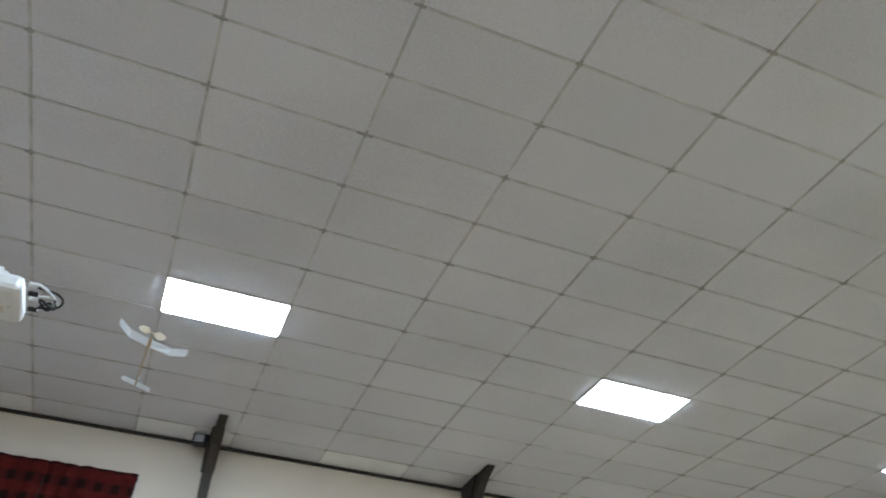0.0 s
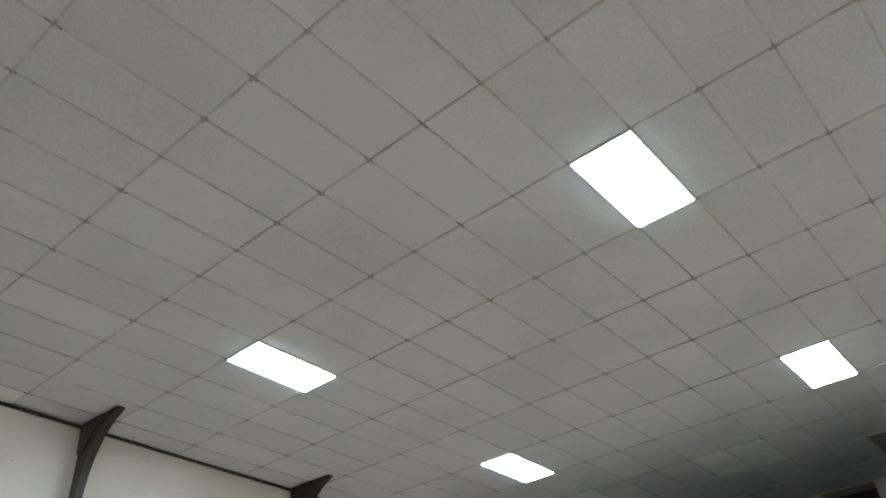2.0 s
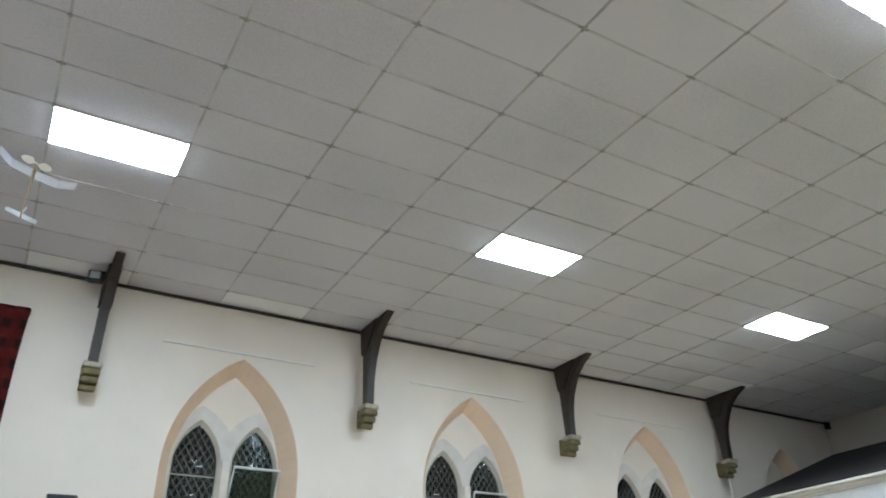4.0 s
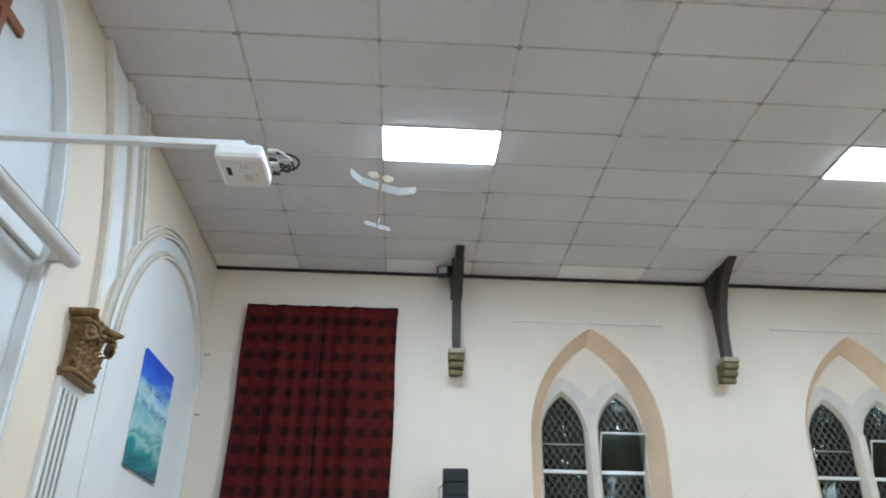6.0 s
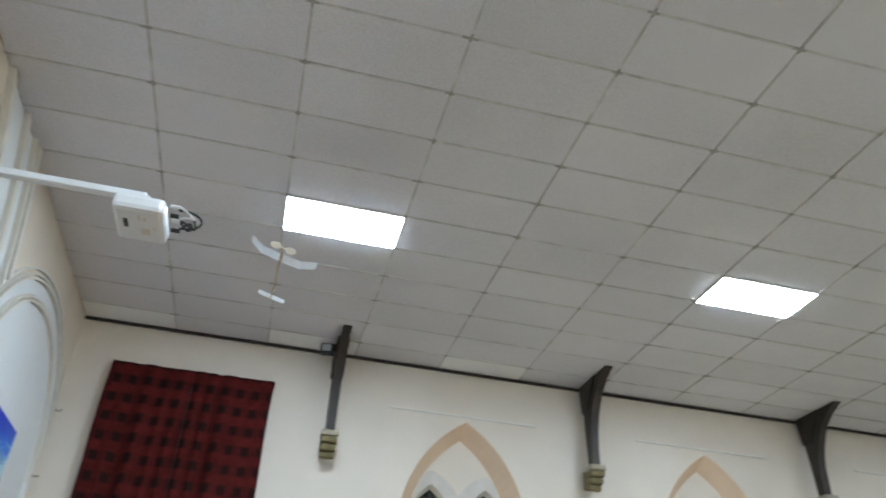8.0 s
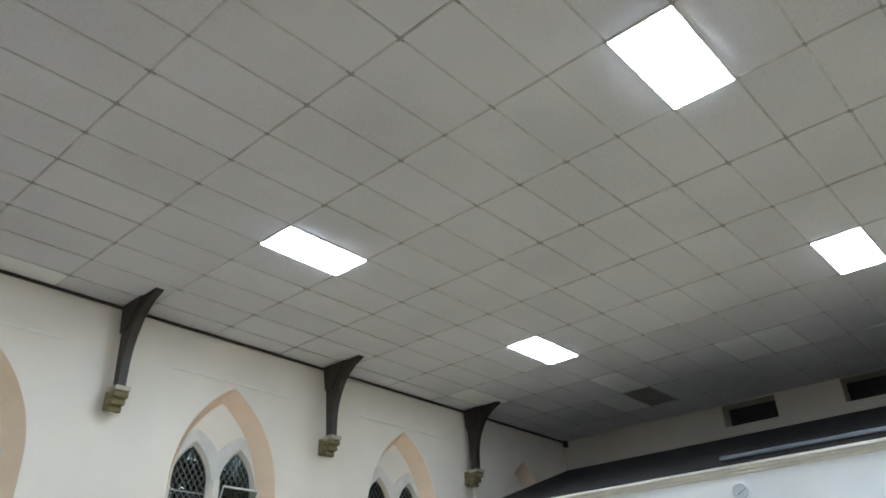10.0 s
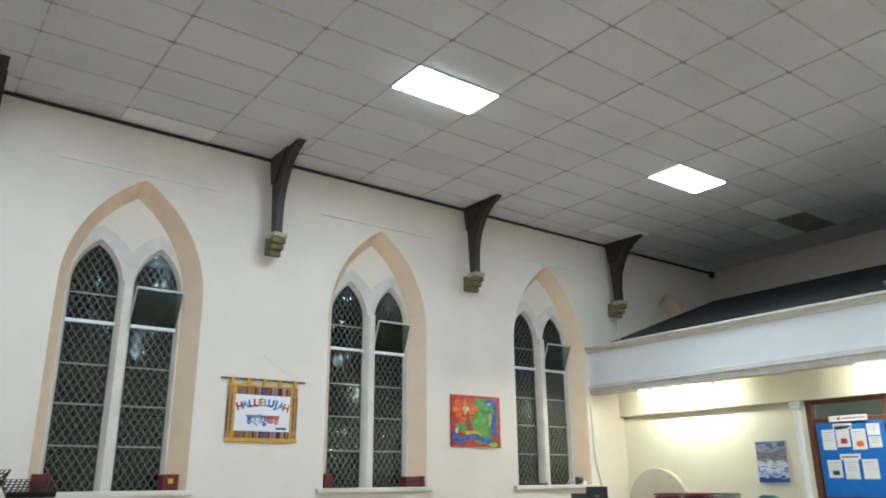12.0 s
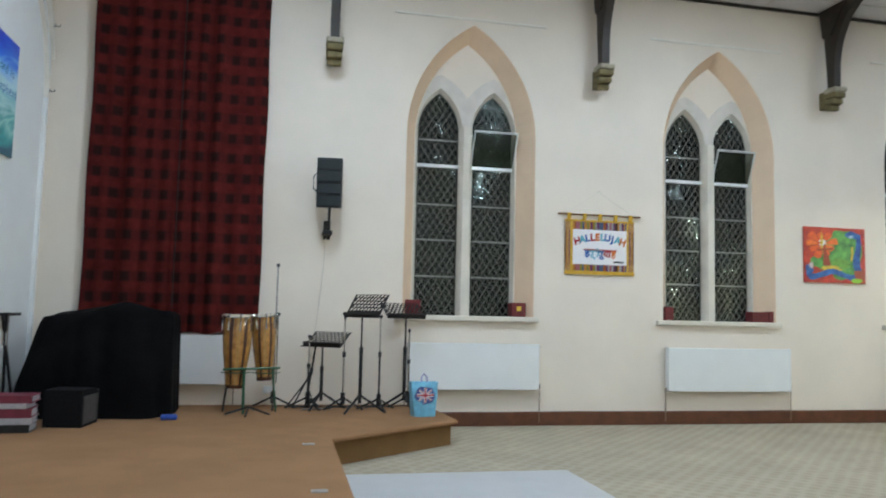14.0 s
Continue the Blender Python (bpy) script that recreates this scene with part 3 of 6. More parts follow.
    slab = [(0.27, 0.15, 3.79), (0.285, 0.17, 3.805), (0.285, 0.17, 3.825), (0.31, 0.205, 3.835), (0.33, 0.235, 3.855), (0.335, 0.24, 3.88), (0.02, 0.02, 3.882)]
    part("abacus", loft([[(0, -a, z), (d * 0.8, -a, z), (d, -a * 0.93, z), (d * 0.74, -a * 0.5, z), (d * 0.62, 0, z), (d * 0.74, a * 0.5, z), (d, a * 0.93, z), (d * 0.8, a, z), (0, a, z)] for a, d, z in slab]), GOLD, cap)
    part("astragal", tube_path([(0.0, -0.245, 3.385), (0.085, -0.245, 3.385), (0.105, -0.225, 3.385), (0.105, 0.225, 3.385), (0.085, 0.245, 3.385), (0.0, 0.245, 3.385)], 0.026, 10), GOLD, cap, smooth=True)
    part("fillet", boxed(0.0, -0.262, 3.335, 0.115, 0.262, 3.36, bevel=0.006), GOLD, cap)
    for sy in (-1, 1):
        for cy_, cz_, cd, big, tw in ((0.235, 3.715, 0.175, 0.088, 0.8), (0.075, 3.735, 0.135, 0.046, 0.0)):
            way = Vector((math.sin(tw), -sy * math.cos(tw), 0))
            spiral = [Vector((cd, sy * cy_, cz_)) + (way * math.cos(a) + Vector((0, 0, 1)) * math.sin(a)) * big * (1 - 0.82 * q / 26) for q in range(27) for a in [2.2 - 0.42 * q]]
            part("volute", tube_path(spiral, big * 0.2, 8), GOLD, cap, smooth=True)
            out = Vector((way.y * sy, -way.x * sy, 0)) * (-1 if tw else 0) + Vector((1, 0, 0)) * (0 if tw else 1)
            eye_ = Vector((cd, sy * cy_, cz_))
            part("volute_core", rods(big * 0.62, (eye_ - out * 0.035, eye_ + out * 0.004), seg=16), GOLD, cap)
            part("volute_eye", rods(big * 0.2, (eye_, eye_ + out * 0.03), seg=10), GOLD, cap)
    def leaf(y, z, w, h, out):
        """An acanthus leaf: lobed edges, a midrib and a tip that curls outwards."""
        rows_l = []
        for q in range(9):
            t = q / 8
            half_w = w * (0.55 + 0.55 * math.sin(math.pi * (0.15 + 0.75 * t))) * (1 - 0.55 * t * t) * (1 + 0.22 * math.cos(t * 19))
            x = out + 0.012 + 0.075 * max(0.0, t - 0.55) ** 1.3 * 2.2 + 0.012 * math.sin(math.pi * t)
            zz = z + h * (t if t < 0.85 else 0.85 - 0.5 * (t - 0.85))
            rows_l.append([(x - 0.016, y - half_w, zz), (x + 0.008, y - half_w * 0.55, zz), (x + 0.002, y - half_w * 0.2, zz), (x + 0.016, y, zz), (x + 0.002, y + half_w * 0.2, zz), (x + 0.008, y + half_w * 0.55, zz), (x - 0.016, y + half_w, zz)])
        return loft(rows_l)
    for q in range(4):
        part("leaf", leaf(-0.165 + 0.11 * q, 3.40, 0.056, 0.17, 0.085), GOLD, cap)
    for q in range(5):
        part("leaf", leaf(-0.205 + 0.1025 * q, 3.47, 0.05, 0.21, 0.092), GOLD, cap)
    r2 = random.Random(9)
    for q in range(9):
        bm = bmesh.new()
        bmesh.ops.create_icosphere(bm, subdivisions=2, radius=r2.uniform(0.016, 0.026), matrix=Matrix.Translation((0.15 + r2.uniform(0, 0.03), r2.gauss(0, 0.05), 3.77 + 0.012 * q)))
        part("fleuron_bud", bm, GOLD, cap, smooth=True)

# ---- gallery over the entrance ----
gal = tagged(new("gallery"), "white fronted gallery with moulded rail across the end of the hall", "gallery", kind="structure")
GF = 9.07
FRONT = material("dulled white gallery paint", (0.79, 0.80, 0.80), 0.55, scale=1.5, vary=0.05, bump=0.05)
part("parapet", boxed(GF, Y0, 3.20, GF + 0.12, 0, 3.94), FRONT, gal, "plain white gallery front")
bm = bmesh.new()
for z0, z1, d in ((3.84, 3.885, 0.03), (3.885, 3.93, 0.055), (3.93, 3.975, 0.085)):
    box(bm, GF - d, Y0, z0, GF + 0.16, 0, z1, bevel=0.008)
part("top_rail", bm, SILL, gal, "moulded pale cream rail")
bm = bmesh.new()
for z0, z1, d in ((3.205, 3.245, 0.03), (3.16, 3.205, 0.055), (3.085, 3.16, 0.02), (3.06, 3.085, 0.035)):
    box(bm, GF - d, Y0, z0, GF + 0.20, 0, z1, bevel=0.006)
# greyer than the parapet: shade of the downward faces is in the colour
part("lower_moulding", bm, STONE, gal, "stepped moulding coloured grey for the shade on it")
part("soffit", boxed(GF + 0.2, Y0, 3.14, 10.0, 0, 3.26), WALL_WARM, gal)
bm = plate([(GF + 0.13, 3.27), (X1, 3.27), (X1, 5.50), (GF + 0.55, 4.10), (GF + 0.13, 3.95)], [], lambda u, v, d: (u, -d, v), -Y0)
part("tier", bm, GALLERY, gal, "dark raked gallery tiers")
solid("wall_under_gallery", plate([(0.0, -0.2), (0.0, 3.2), (Y0, 3.2), (Y0, -0.2)], [[(-3.66, 0.0), (-3.66, 2.72), (-8.2, 2.72), (-8.2, 0.0)]], lambda u, v, d: (10.0 + d, u, v), 0.15), WALL_WARM, "warm cream wall under the gallery with a wide opening", "wall", kind="structure")
solid("trim_beam", boxed(9.87, Y0, 2.69, 10.0, 0, 3.14, bevel=0.01), WALL_WARM, "boxed cream beam under the gallery", "trim", kind="structure")
solid("wall_lobby", boxed(13.2, Y0, -0.2, 13.4, 0, 3.2), material("teal lobby paint", (0.30, 0.42, 0.40), 0.6, scale=2, vary=0.05), "pale teal lobby wall behind the glazed screen", "wall", kind="structure")
for y in (-1.62, -5.52, -9.42):
    f = thing("fluorescent_light", "long fluorescent batten light on the gallery soffit, switched on", "light", at=(9.45, y, 3.138), group="gallery battens")
    part("batten", boxed(-0.04, -0.80, -0.05, 0.04, 0.80, 0.0, bevel=0.006), PLASTIC_WHITE, f)
    part("tube", rods(0.018, ((0, -0.76, -0.085), (0, 0.76, -0.085)), seg=12), TUBE, f, "glowing fluorescent tube")
    for e in (-0.78, 0.78):
        part("lamp_holder", boxed(-0.02, e - 0.02, -0.11, 0.02, e + 0.02, -0.05), PLASTIC_WHITE, f)


# ---- stage end: cross, screen, projector, paintings, curtain ----
cross = thing("cross", "plain reddish brown wooden cross on the white panel", "cross", at=(X0 - REC + 0.0125, CY, 0))
part("upright", boxed(0, -0.037, 4.64, 0.035, 0.037, 5.535, bevel=0.005), WOOD_RED, cross)
part("crossbar", boxed(0.002, -0.255, 5.27, 0.038, 0.255, 5.345, bevel=0.005), WOOD_RED, cross)

scr = thing("projection_screen", "rolled white projection screen housing fixed across the chancel panel", "screen", at=(X0 + 0.15, CY, 4.06))
scr.matrix_basis = pose(X0 + 0.15, CY, 4.06, 1.0, 0, 0)
prof = [(0.062 * math.cos(a) * (1.0 if math.cos(a) < 0 else 1.15), 0.062 * math.sin(a)) for a in [2 * math.pi * k / 20 for k in range(20)]]
part("housing", loft([[(u, y, v) for u, v in prof] for y in (-1.36, 1.36)], closed=True), material("pale grey screen housing", (0.66, 0.65, 0.63), 0.4, scale=3, vary=0.05, bump=0.02), scr, smooth=True)
for v in (0.030, 0.046):
    part("seam", rods(0.0035, ((0.062 * 1.15 * math.cos(math.asin(v / 0.062)), -1.355, v), (0.062 * 1.15 * math.cos(math.asin(v / 0.062)), 1.355, v)), seg=6), LEAD, scr)
for s in (-1, 1):
    part("end_cap", plate([(u * 1.03, v * 1.03) for u, v in prof], [], lambda u, v, d: (u, s * 1.356 + d * s, v), 0.03), PLASTIC_WHITE, scr)
    part("wall_bracket", boxed(-0.13, s * 1.30 - 0.025, -0.055, -0.02, s * 1.30 + 0.025, 0.035, bevel=0.004), SILL, scr)
pj = thing("projector", "white short throw projector on a long wall arm, cables looped", "projector", at=(0, CY, 0))
part("arm", boxed(X0 - 0.06, -0.028, 4.245, -3.04, 0.028, 4.29, bevel=0.006), PLASTIC_WHITE, pj, "long white square arm")
part("wall_plate", boxed(X0 - REC + 0.0125, -0.06, 4.18, X0 - REC + 0.05, 0.06, 4.46, bevel=0.006), PLASTIC_WHITE, pj)
part("arm_collar", rods(0.045, ((X0 - 0.05, 0, 4.20), (X0 - 0.05, 0, 4.36)), seg=14), PLASTIC_WHITE, pj)
def pjpart(name, bm, mat, parent, label=""):
    bmesh.ops.translate(bm, vec=(-0.045, -0.03, -0.035), verts=bm.verts[:])
    return part(name, bm, mat, parent, label)


pjpart("drop_bracket", boxed(-3.07, -0.03, 4.205, -2.96, 0.085, 4.283, bevel=0.006), PLASTIC_WHITE, pj)
body = pjpart("body", boxed(-3.125, -0.165, 4.085, -2.835, 0.19, 4.192, bevel=0.032), PLASTIC_WHITE, pj, "rounded white projector case")
for k, (u, v, w) in enumerate(((-2.98, -0.10, 0.05), (-2.95, -0.085, 0.035), (-2.90, 0.0, 0.03))):
    pjpart("print_bar", boxed(u, v, 4.082, u + 0.012, v + w, 4.0865), SILL, body)
pjpart("mount_plate", boxed(-3.10, -0.06, 4.190, -2.93, 0.06, 4.208, bevel=0.004), CHROME, pj)
pjpart("vent", boxed(-3.065, -0.05, 4.080, -3.040, 0.03, 4.088), BLACK, body)
pjpart("lens_window", boxed(-2.97, 0.03, 4.080, -2.92, 0.09, 4.087, bevel=0.002), SILL, body)
for k, (y, z) in enumerate(((-0.12, 4.17), (-0.06, 4.15), (0.0, 4.155), (0.08, 4.14))):
    pjpart("plug", rods(0.014, ((-2.815, y, z), (-2.765, y, z)), seg=8), BLACK if k % 2 else PLASTIC_WHITE, pj)
for k, (y0, y1, out, col) in enumerate(((-0.12, 0.08, 0.13, BLACK), (-0.06, 0.05, 0.10, BLACK), (-0.13, 0.0, 0.09, PLASTIC_WHITE), (0.0, 0.1, 0.07, BLACK))):
    pts = [(-2.77 + out * math.sin(math.pi * q / 14), y0 + (y1 - y0) * q / 14, 4.16 + 0.04 * math.sin(math.pi * q / 7 + k) * (1 if k % 2 else 0.4)) for q in range(15)]
    pjpart("cable", tube_path(pts, 0.0075, 8), col, pj)


def words(text, size, mat, parent, m, label="", bold=0.0):
    cu = bpy.data.curves.new("lettering", "FONT")
    cu.body, cu.size, cu.extrude, cu.align_x, cu.offset = text, size, 0.001, "CENTER", bold
    tmp = bpy.data.objects.new("lettering", cu)
    scene.collection.objects.link(tmp)
    bpy.context.view_layer.update()
    me = bpy.data.meshes.new_from_object(tmp.evaluated_get(bpy.context.evaluated_depsgraph_get()))
    bpy.data.objects.remove(tmp)
    me.materials.clear()
    me.materials.append(mat)
    ob = new("lettering", me)
    ob.parent = parent
    ob.matrix_basis = m
    if label:
        tagged(ob, label)
    return ob


def swirl(name, stops, axis, lo, hi, wobble, scale):
    """Poured paint: colours along one axis, pushed about by noise."""
    m = bpy.data.materials.new(name)
    m.use_nodes = True
    nt = m.node_tree
    b = nt.nodes["Principled BSDF"]
    co, sep = nt.nodes.new("ShaderNodeTexCoord"), nt.nodes.new("ShaderNodeSeparateXYZ")
    n = nt.nodes.new("ShaderNodeTexNoise")
    n.inputs["Scale"].default_value, n.inputs["Detail"].default_value, n.inputs["Distortion"].default_value = scale, 2, 1.6
    mr, ma = nt.nodes.new("ShaderNodeMapRange"), nt.nodes.new("ShaderNodeMath")
    mr.inputs[1].default_value, mr.inputs[2].default_value = lo, hi
    mr.inputs[3].default_value, mr.inputs[4].default_value, mr.clamp = -wobble / 2, 1 - wobble / 2, False
    ma.operation, ma.inputs[1].default_value = "MULTIPLY_ADD", wobble
    ramp = nt.nodes.new("ShaderNodeValToRGB")
    el = ramp.color_ramp.elements
    while len(el) < len(stops):
        el.new(0.5)
    for e, (p, c) in zip(el, stops):
        e.position, e.color = p, (*c, 1)
    nt.links.new(co.outputs["Object"], sep.inputs[0])
    mp = nt.nodes.new("ShaderNodeMapping")
    mp.inputs["Scale"].default_value = (1, 0.42, 1.15)
    mp.inputs["Rotation"].default_value = (0.5, 0, 0)
    nt.links.new(co.outputs["Object"], mp.inputs["Vector"])
    nt.links.new(mp.outputs[0], n.inputs["Vector"])
    nt.links.new(sep.outputs["XYZ".index(axis)], mr.inputs[0])
    nt.links.new(n.outputs[0], ma.inputs[0])
    nt.links.new(mr.outputs[0], ma.inputs[2])
    nt.links.new(ma.outputs[0], ramp.inputs[0])
    nt.links.new(ramp.outputs[0], b.inputs["Base Color"])
    b.inputs["Roughness"].default_value = 0.35
    return m


SEA = swirl("poured sea paint", [(0.06, (0.01, 0.10, 0.16)), (0.18, (0.02, 0.33, 0.35)), (0.27, (0.34, 0.64, 0.60)), (0.33, (0.06, 0.38, 0.40)), (0.42, (0.50, 0.74, 0.73)), (0.50, (0.24, 0.57, 0.62)), (0.60, (0.55, 0.78, 0.86)), (0.72, (0.22, 0.50, 0.86)), (0.80, (0.02, 0.18, 0.78)), (0.98, (0.01, 0.05, 0.60))], "Z", -0.62, 0.62, 0.46, 2.6)
sea = thing("canvas_painting", "unframed poured canvas of blue and turquoise waves with handwriting", "painting", at=(X0 + 0.012, -1.68, 3.585))
part("canvas", boxed(0, -0.505, -0.60, 0.032, 0.505, 0.60, bevel=0.004), SEA, sea)
NAVY = material("navy brush paint", (0.11, 0.27, 0.50), 0.6, vary=0.1, bump=0)
for k, (txt, dy) in enumerate((("The Lord is", 0.0), ("my Shepherd", 0.05))):
    wide = [{"i": 0.05, "r": 0.062, "m": 0.125, "L": 0.088, "T": 0.095, " ": 0.06}.get(ch, 0.083) for ch in txt]
    at = -sum(wide) / 2
    for ch, wd in zip(txt, wide):
        if ch != " ":
            words(ch, 0.150, NAVY, sea, Matrix.Translation((0.034, dy + at + wd / 2, 0.22 - 0.20 * k + 0.006 * math.sin(31 * at))) @ Euler((radians(90), 0, radians(90))).to_matrix().to_4x4(), "navy handwritten letter")
        at += wd

for y, z in ((-0.09, 4.84), (-0.13, 4.02)):
    hk = thing("wall_hook", "small dark metal hook on the white plaster", "hook", at=(X0, y, z), group="wall hooks")
    part("hook_plate", boxed(0.0, -0.012, -0.02, 0.065, 0.012, 0.02, bevel=0.003), CHROME, hk)
    part("hook_arm", tube_path([(0.06, 0, 0.0), (0.10, 0, -0.012), (0.11, 0, 0.0), (0.112, 0, 0.02)], 0.005, 6), BLACK_METAL, hk)

# patterned curtain in two drops
CURT = material("dark red block print cloth", (0.082, 0.0105, 0.0095), 0.9, scale=7, vary=0.35, bump=0.3, fine=260, spec=0.1)
nt = CURT.node_tree
co, sep = nt.nodes.new("ShaderNodeTexCoord"), nt.nodes.new("ShaderNodeSeparateXYZ")
nt.links.new(co.outputs["Object"], sep.inputs[0])


def wave(sock, period, shift, cut):
    a, s, g = (nt.nodes.new("ShaderNodeMath") for _ in range(3))
    a.operation, a.inputs[1].default_value, a.inputs[2].default_value = "MULTIPLY_ADD", 2 * math.pi / period, shift
    s.operation = "SINE"
    g.operation = "SMOOTH_MIN"
    mr = nt.nodes.new("ShaderNodeMapRange")
    mr.inputs[1].default_value, mr.inputs[2].default_value = cut - 0.4, cut + 0.4
    nt.links.new(sock, a.inputs[0])
    nt.links.new(a.outputs[0], s.inputs[0])
    nt.links.new(s.outputs[0], mr.inputs[0])
    nt.nodes.remove(g)
    return mr.outputs[0]


wx, wz = wave(sep.outputs[0], 0.195, 0.6, 0.0), wave(sep.outputs[2], 0.252, 0.0, 0.05)
mul = nt.nodes.new("ShaderNodeMath")
mul.operation = "MULTIPLY"
nt.links.new(wx, mul.inputs[0])
nt.links.new(wz, mul.inputs[1])
half = nt.nodes.new("ShaderNodeMath")
half.operation, half.inputs[1].default_value = "MULTIPLY_ADD", 0.38
nt.links.new(wz, half.inputs[0])
soft_mul = nt.nodes.new("ShaderNodeMath")
soft_mul.operation, soft_mul.inputs[1].default_value = "MULTIPLY", 0.62
nt.links.new(mul.outputs[0], soft_mul.inputs[0])
nt.links.new(soft_mul.outputs[0], half.inputs[2])
mixn = nt.nodes.new("ShaderNodeMix")
mixn.data_type, mixn.blend_type = "RGBA", "MIX"
bs = nt.nodes["Principled BSDF"]
old = bs.inputs["Base Color"].links[0].from_socket
nt.links.new(half.outputs[0], mixn.inputs["Factor"])
nt.links.new(old, mixn.inputs[6])
mixn.inputs[7].default_value = (0.021, 0.0072, 0.0066, 1)
nt.links.new(mixn.outputs[2], bs.inputs["Base Color"])
cur = thing("curtain", "dark red curtain with black blocks, drawn over a tall opening", "curtain", at=(-3.155, -0.06, 0))
rc = random.Random(3)
for s in (-1, 1):
    cols, rows_ = 90, 24
    ph = rc.uniform(0, 6)
    top, ringz = [], []
    for r in range(rows_ + 1):
        z = 5.585 - (5.585 - 1.16) * r / rows_
        amp = 0.010 + 0.020 * min(1, r / 5)
        line = []
        for c in range(cols + 1):
            u = c / cols
            x = s * (1.06 * u - 0.012 - 0.02 * (s > 0))
            lull = 0.45 + 0.9 * abs(math.sin(u * 3.3 + 0.4 * s)) ** 2
            y = -0.058 - 0.006 * (s > 0) - amp * lull * math.sin(u * 34 + ph + 0.5 * math.sin(r * 0.21) + 2.2 * math.sin(u * 5)) - 0.7 * amp * math.sin(u * 15 + r * 0.05) + 0.035 * math.exp(-(u / 0.03) ** 2)
            line.append((x + 0.008 * math.sin(r * 0.6 + u * 9), y, z + 0.012 * math.sin(u * 19 + ph) * (r == rows_)))
        ringz.append(line)
    part("drop", loft(ringz), CURT, cur, "dark red curtain drop with rows of black blocks", smooth=True)
part("heading", boxed(-1.035, -0.045, 5.50, 1.035, -0.015, 5.575, bevel=0.006), CURT, cur)
part("lining", boxed(-1.085, -0.012, 1.2, -1.055, 0.02, 5.5), SILL, cur, "pale curtain lining edge")
# near-black rod added for the dark seam where the two drops meet
part("seam_rod", rods(0.006, ((0.01, -0.115, 1.45), (0.0, -0.11, 5.35)), seg=8), material("dark seam line", (0.018, 0.012, 0.012), 0.9), cur)


# ---- radiators ----
TAIL = material("dulled copper pipe", (0.25, 0.17, 0.12), 0.5, metal=0.3, scale=20, vary=0.3)

def radiator(x0, x1, z0, z1):
    r = thing("radiator", "white enamelled panel radiator under the windows with copper tails", "radiator", at=((x0 + x1) / 2, 0, 0), group="radiators")
    w = (x1 - x0) / 2
    part("panel", boxed(-w, -0.135, z0, w, -0.11, z1, bevel=0.010), PLASTIC_WHITE, r)
    part("rear_panel", boxed(-w + 0.01, -0.06, z0 + 0.01, w - 0.01, -0.04, z1 - 0.01), PLASTIC_WHITE, r)
    bm = bmesh.new()
    n = int(2 * w / 0.05)
    for k in range(n):
        x = -w + 0.02 + k * (2 * w - 0.04) / n
        box(bm, x, -0.108, z1 - 0.02, x + 0.03, -0.062, z1 - 0.008)
    part("grille", bm, PLASTIC_WHITE, r)
    for s in (-1, 1):
        part("side_cover", boxed(s * w - 0.006, -0.138, z0 + 0.004, s * w + 0.006, -0.04, z1 + 0.004, bevel=0.003), PLASTIC_WHITE, r)
        part("tail_pipe", tube_path([(s * (w - 0.02), -0.085, z0 + 0.04), (s * (w + 0.025), -0.085, z0 + 0.035), (s * (w + 0.028), -0.085, z0), (s * (w + 0.028), -0.085, 0.05)], 0.009), TAIL, r)
    part("valve", rods(0.016, ((w + 0.028, -0.085, z0 + 0.02), (w + 0.028, -0.085, z0 + 0.07)), seg=10), CHROME, r)
    part("bleed_valve", rods(0.011, ((w, -0.09, z1 - 0.04), (w + 0.03, -0.09, z1 - 0.04)), seg=8), CHROME, r)
    part("wall_bracket", boxed(-w + 0.2, -0.04, z0 + 0.1, -w + 0.24, 0.0, z1 - 0.1), PLASTIC_WHITE, r)
    return r


radiator(-3.7, -2.42, 0.54, 1.14)
radiator(-0.23, 1.54, 0.48, 1.085)
radiator(3.44, 5.36, 0.46, 1.065)
radiator(7.22, 9.15, 0.46, 1.07)

rad = radiator(-0.45, 0.45, 0.45, 1.06)
rad.matrix_basis = pose(10.0, -3.02, 0, 0, 0, -90)

# ---- loudspeaker on its wall bracket ----
GRILLE = material("charcoal grille foam", (0.022, 0.029, 0.032), 0.8, scale=80, vary=0.3, bump=0.3)
sp = thing("loudspeaker", "black column loudspeaker tilted on a wall bracket", "loudspeaker", at=(-1.32, 0, 0))
bm = boxed(-0.155, -0.13, -0.31, 0.155, 0.13, 0.31, bevel=0.012)
tilt = pose(0, -0.30, 3.07, 7, 0, -6)
cab = part("cabinet", bm, material("charcoal speaker cabinet", (0.028, 0.033, 0.036), 0.6, scale=60, vary=0.2, bump=0.2), sp)
cab.matrix_basis = tilt
for k in range(4):
    z = -0.305 + 0.1525 * k
    part("grille_band", boxed(-0.150, -0.145, z + 0.006, 0.150, -0.128, z + 0.146, bevel=0.016), GRILLE, cab)
part("stem", rods(0.018, ((0.01, -0.28, 2.78), (0.01, -0.20, 2.47)), seg=10), BLACK_METAL, sp)
part("clamp", boxed(-0.06, -0.24, 2.43, 0.06, -0.02, 2.48, bevel=0.006), BLACK_METAL, sp)
part("wall_plate", boxed(-0.045, -0.03, 2.38, 0.045, 0.0, 2.62, bevel=0.004), BLACK_METAL, sp)
part("handle_loop", tube_path([(-0.155, -0.28, 3.2), (-0.20, -0.27, 3.15), (-0.20, -0.27, 3.0), (-0.155, -0.28, 2.95)], 0.008), BLACK, sp)
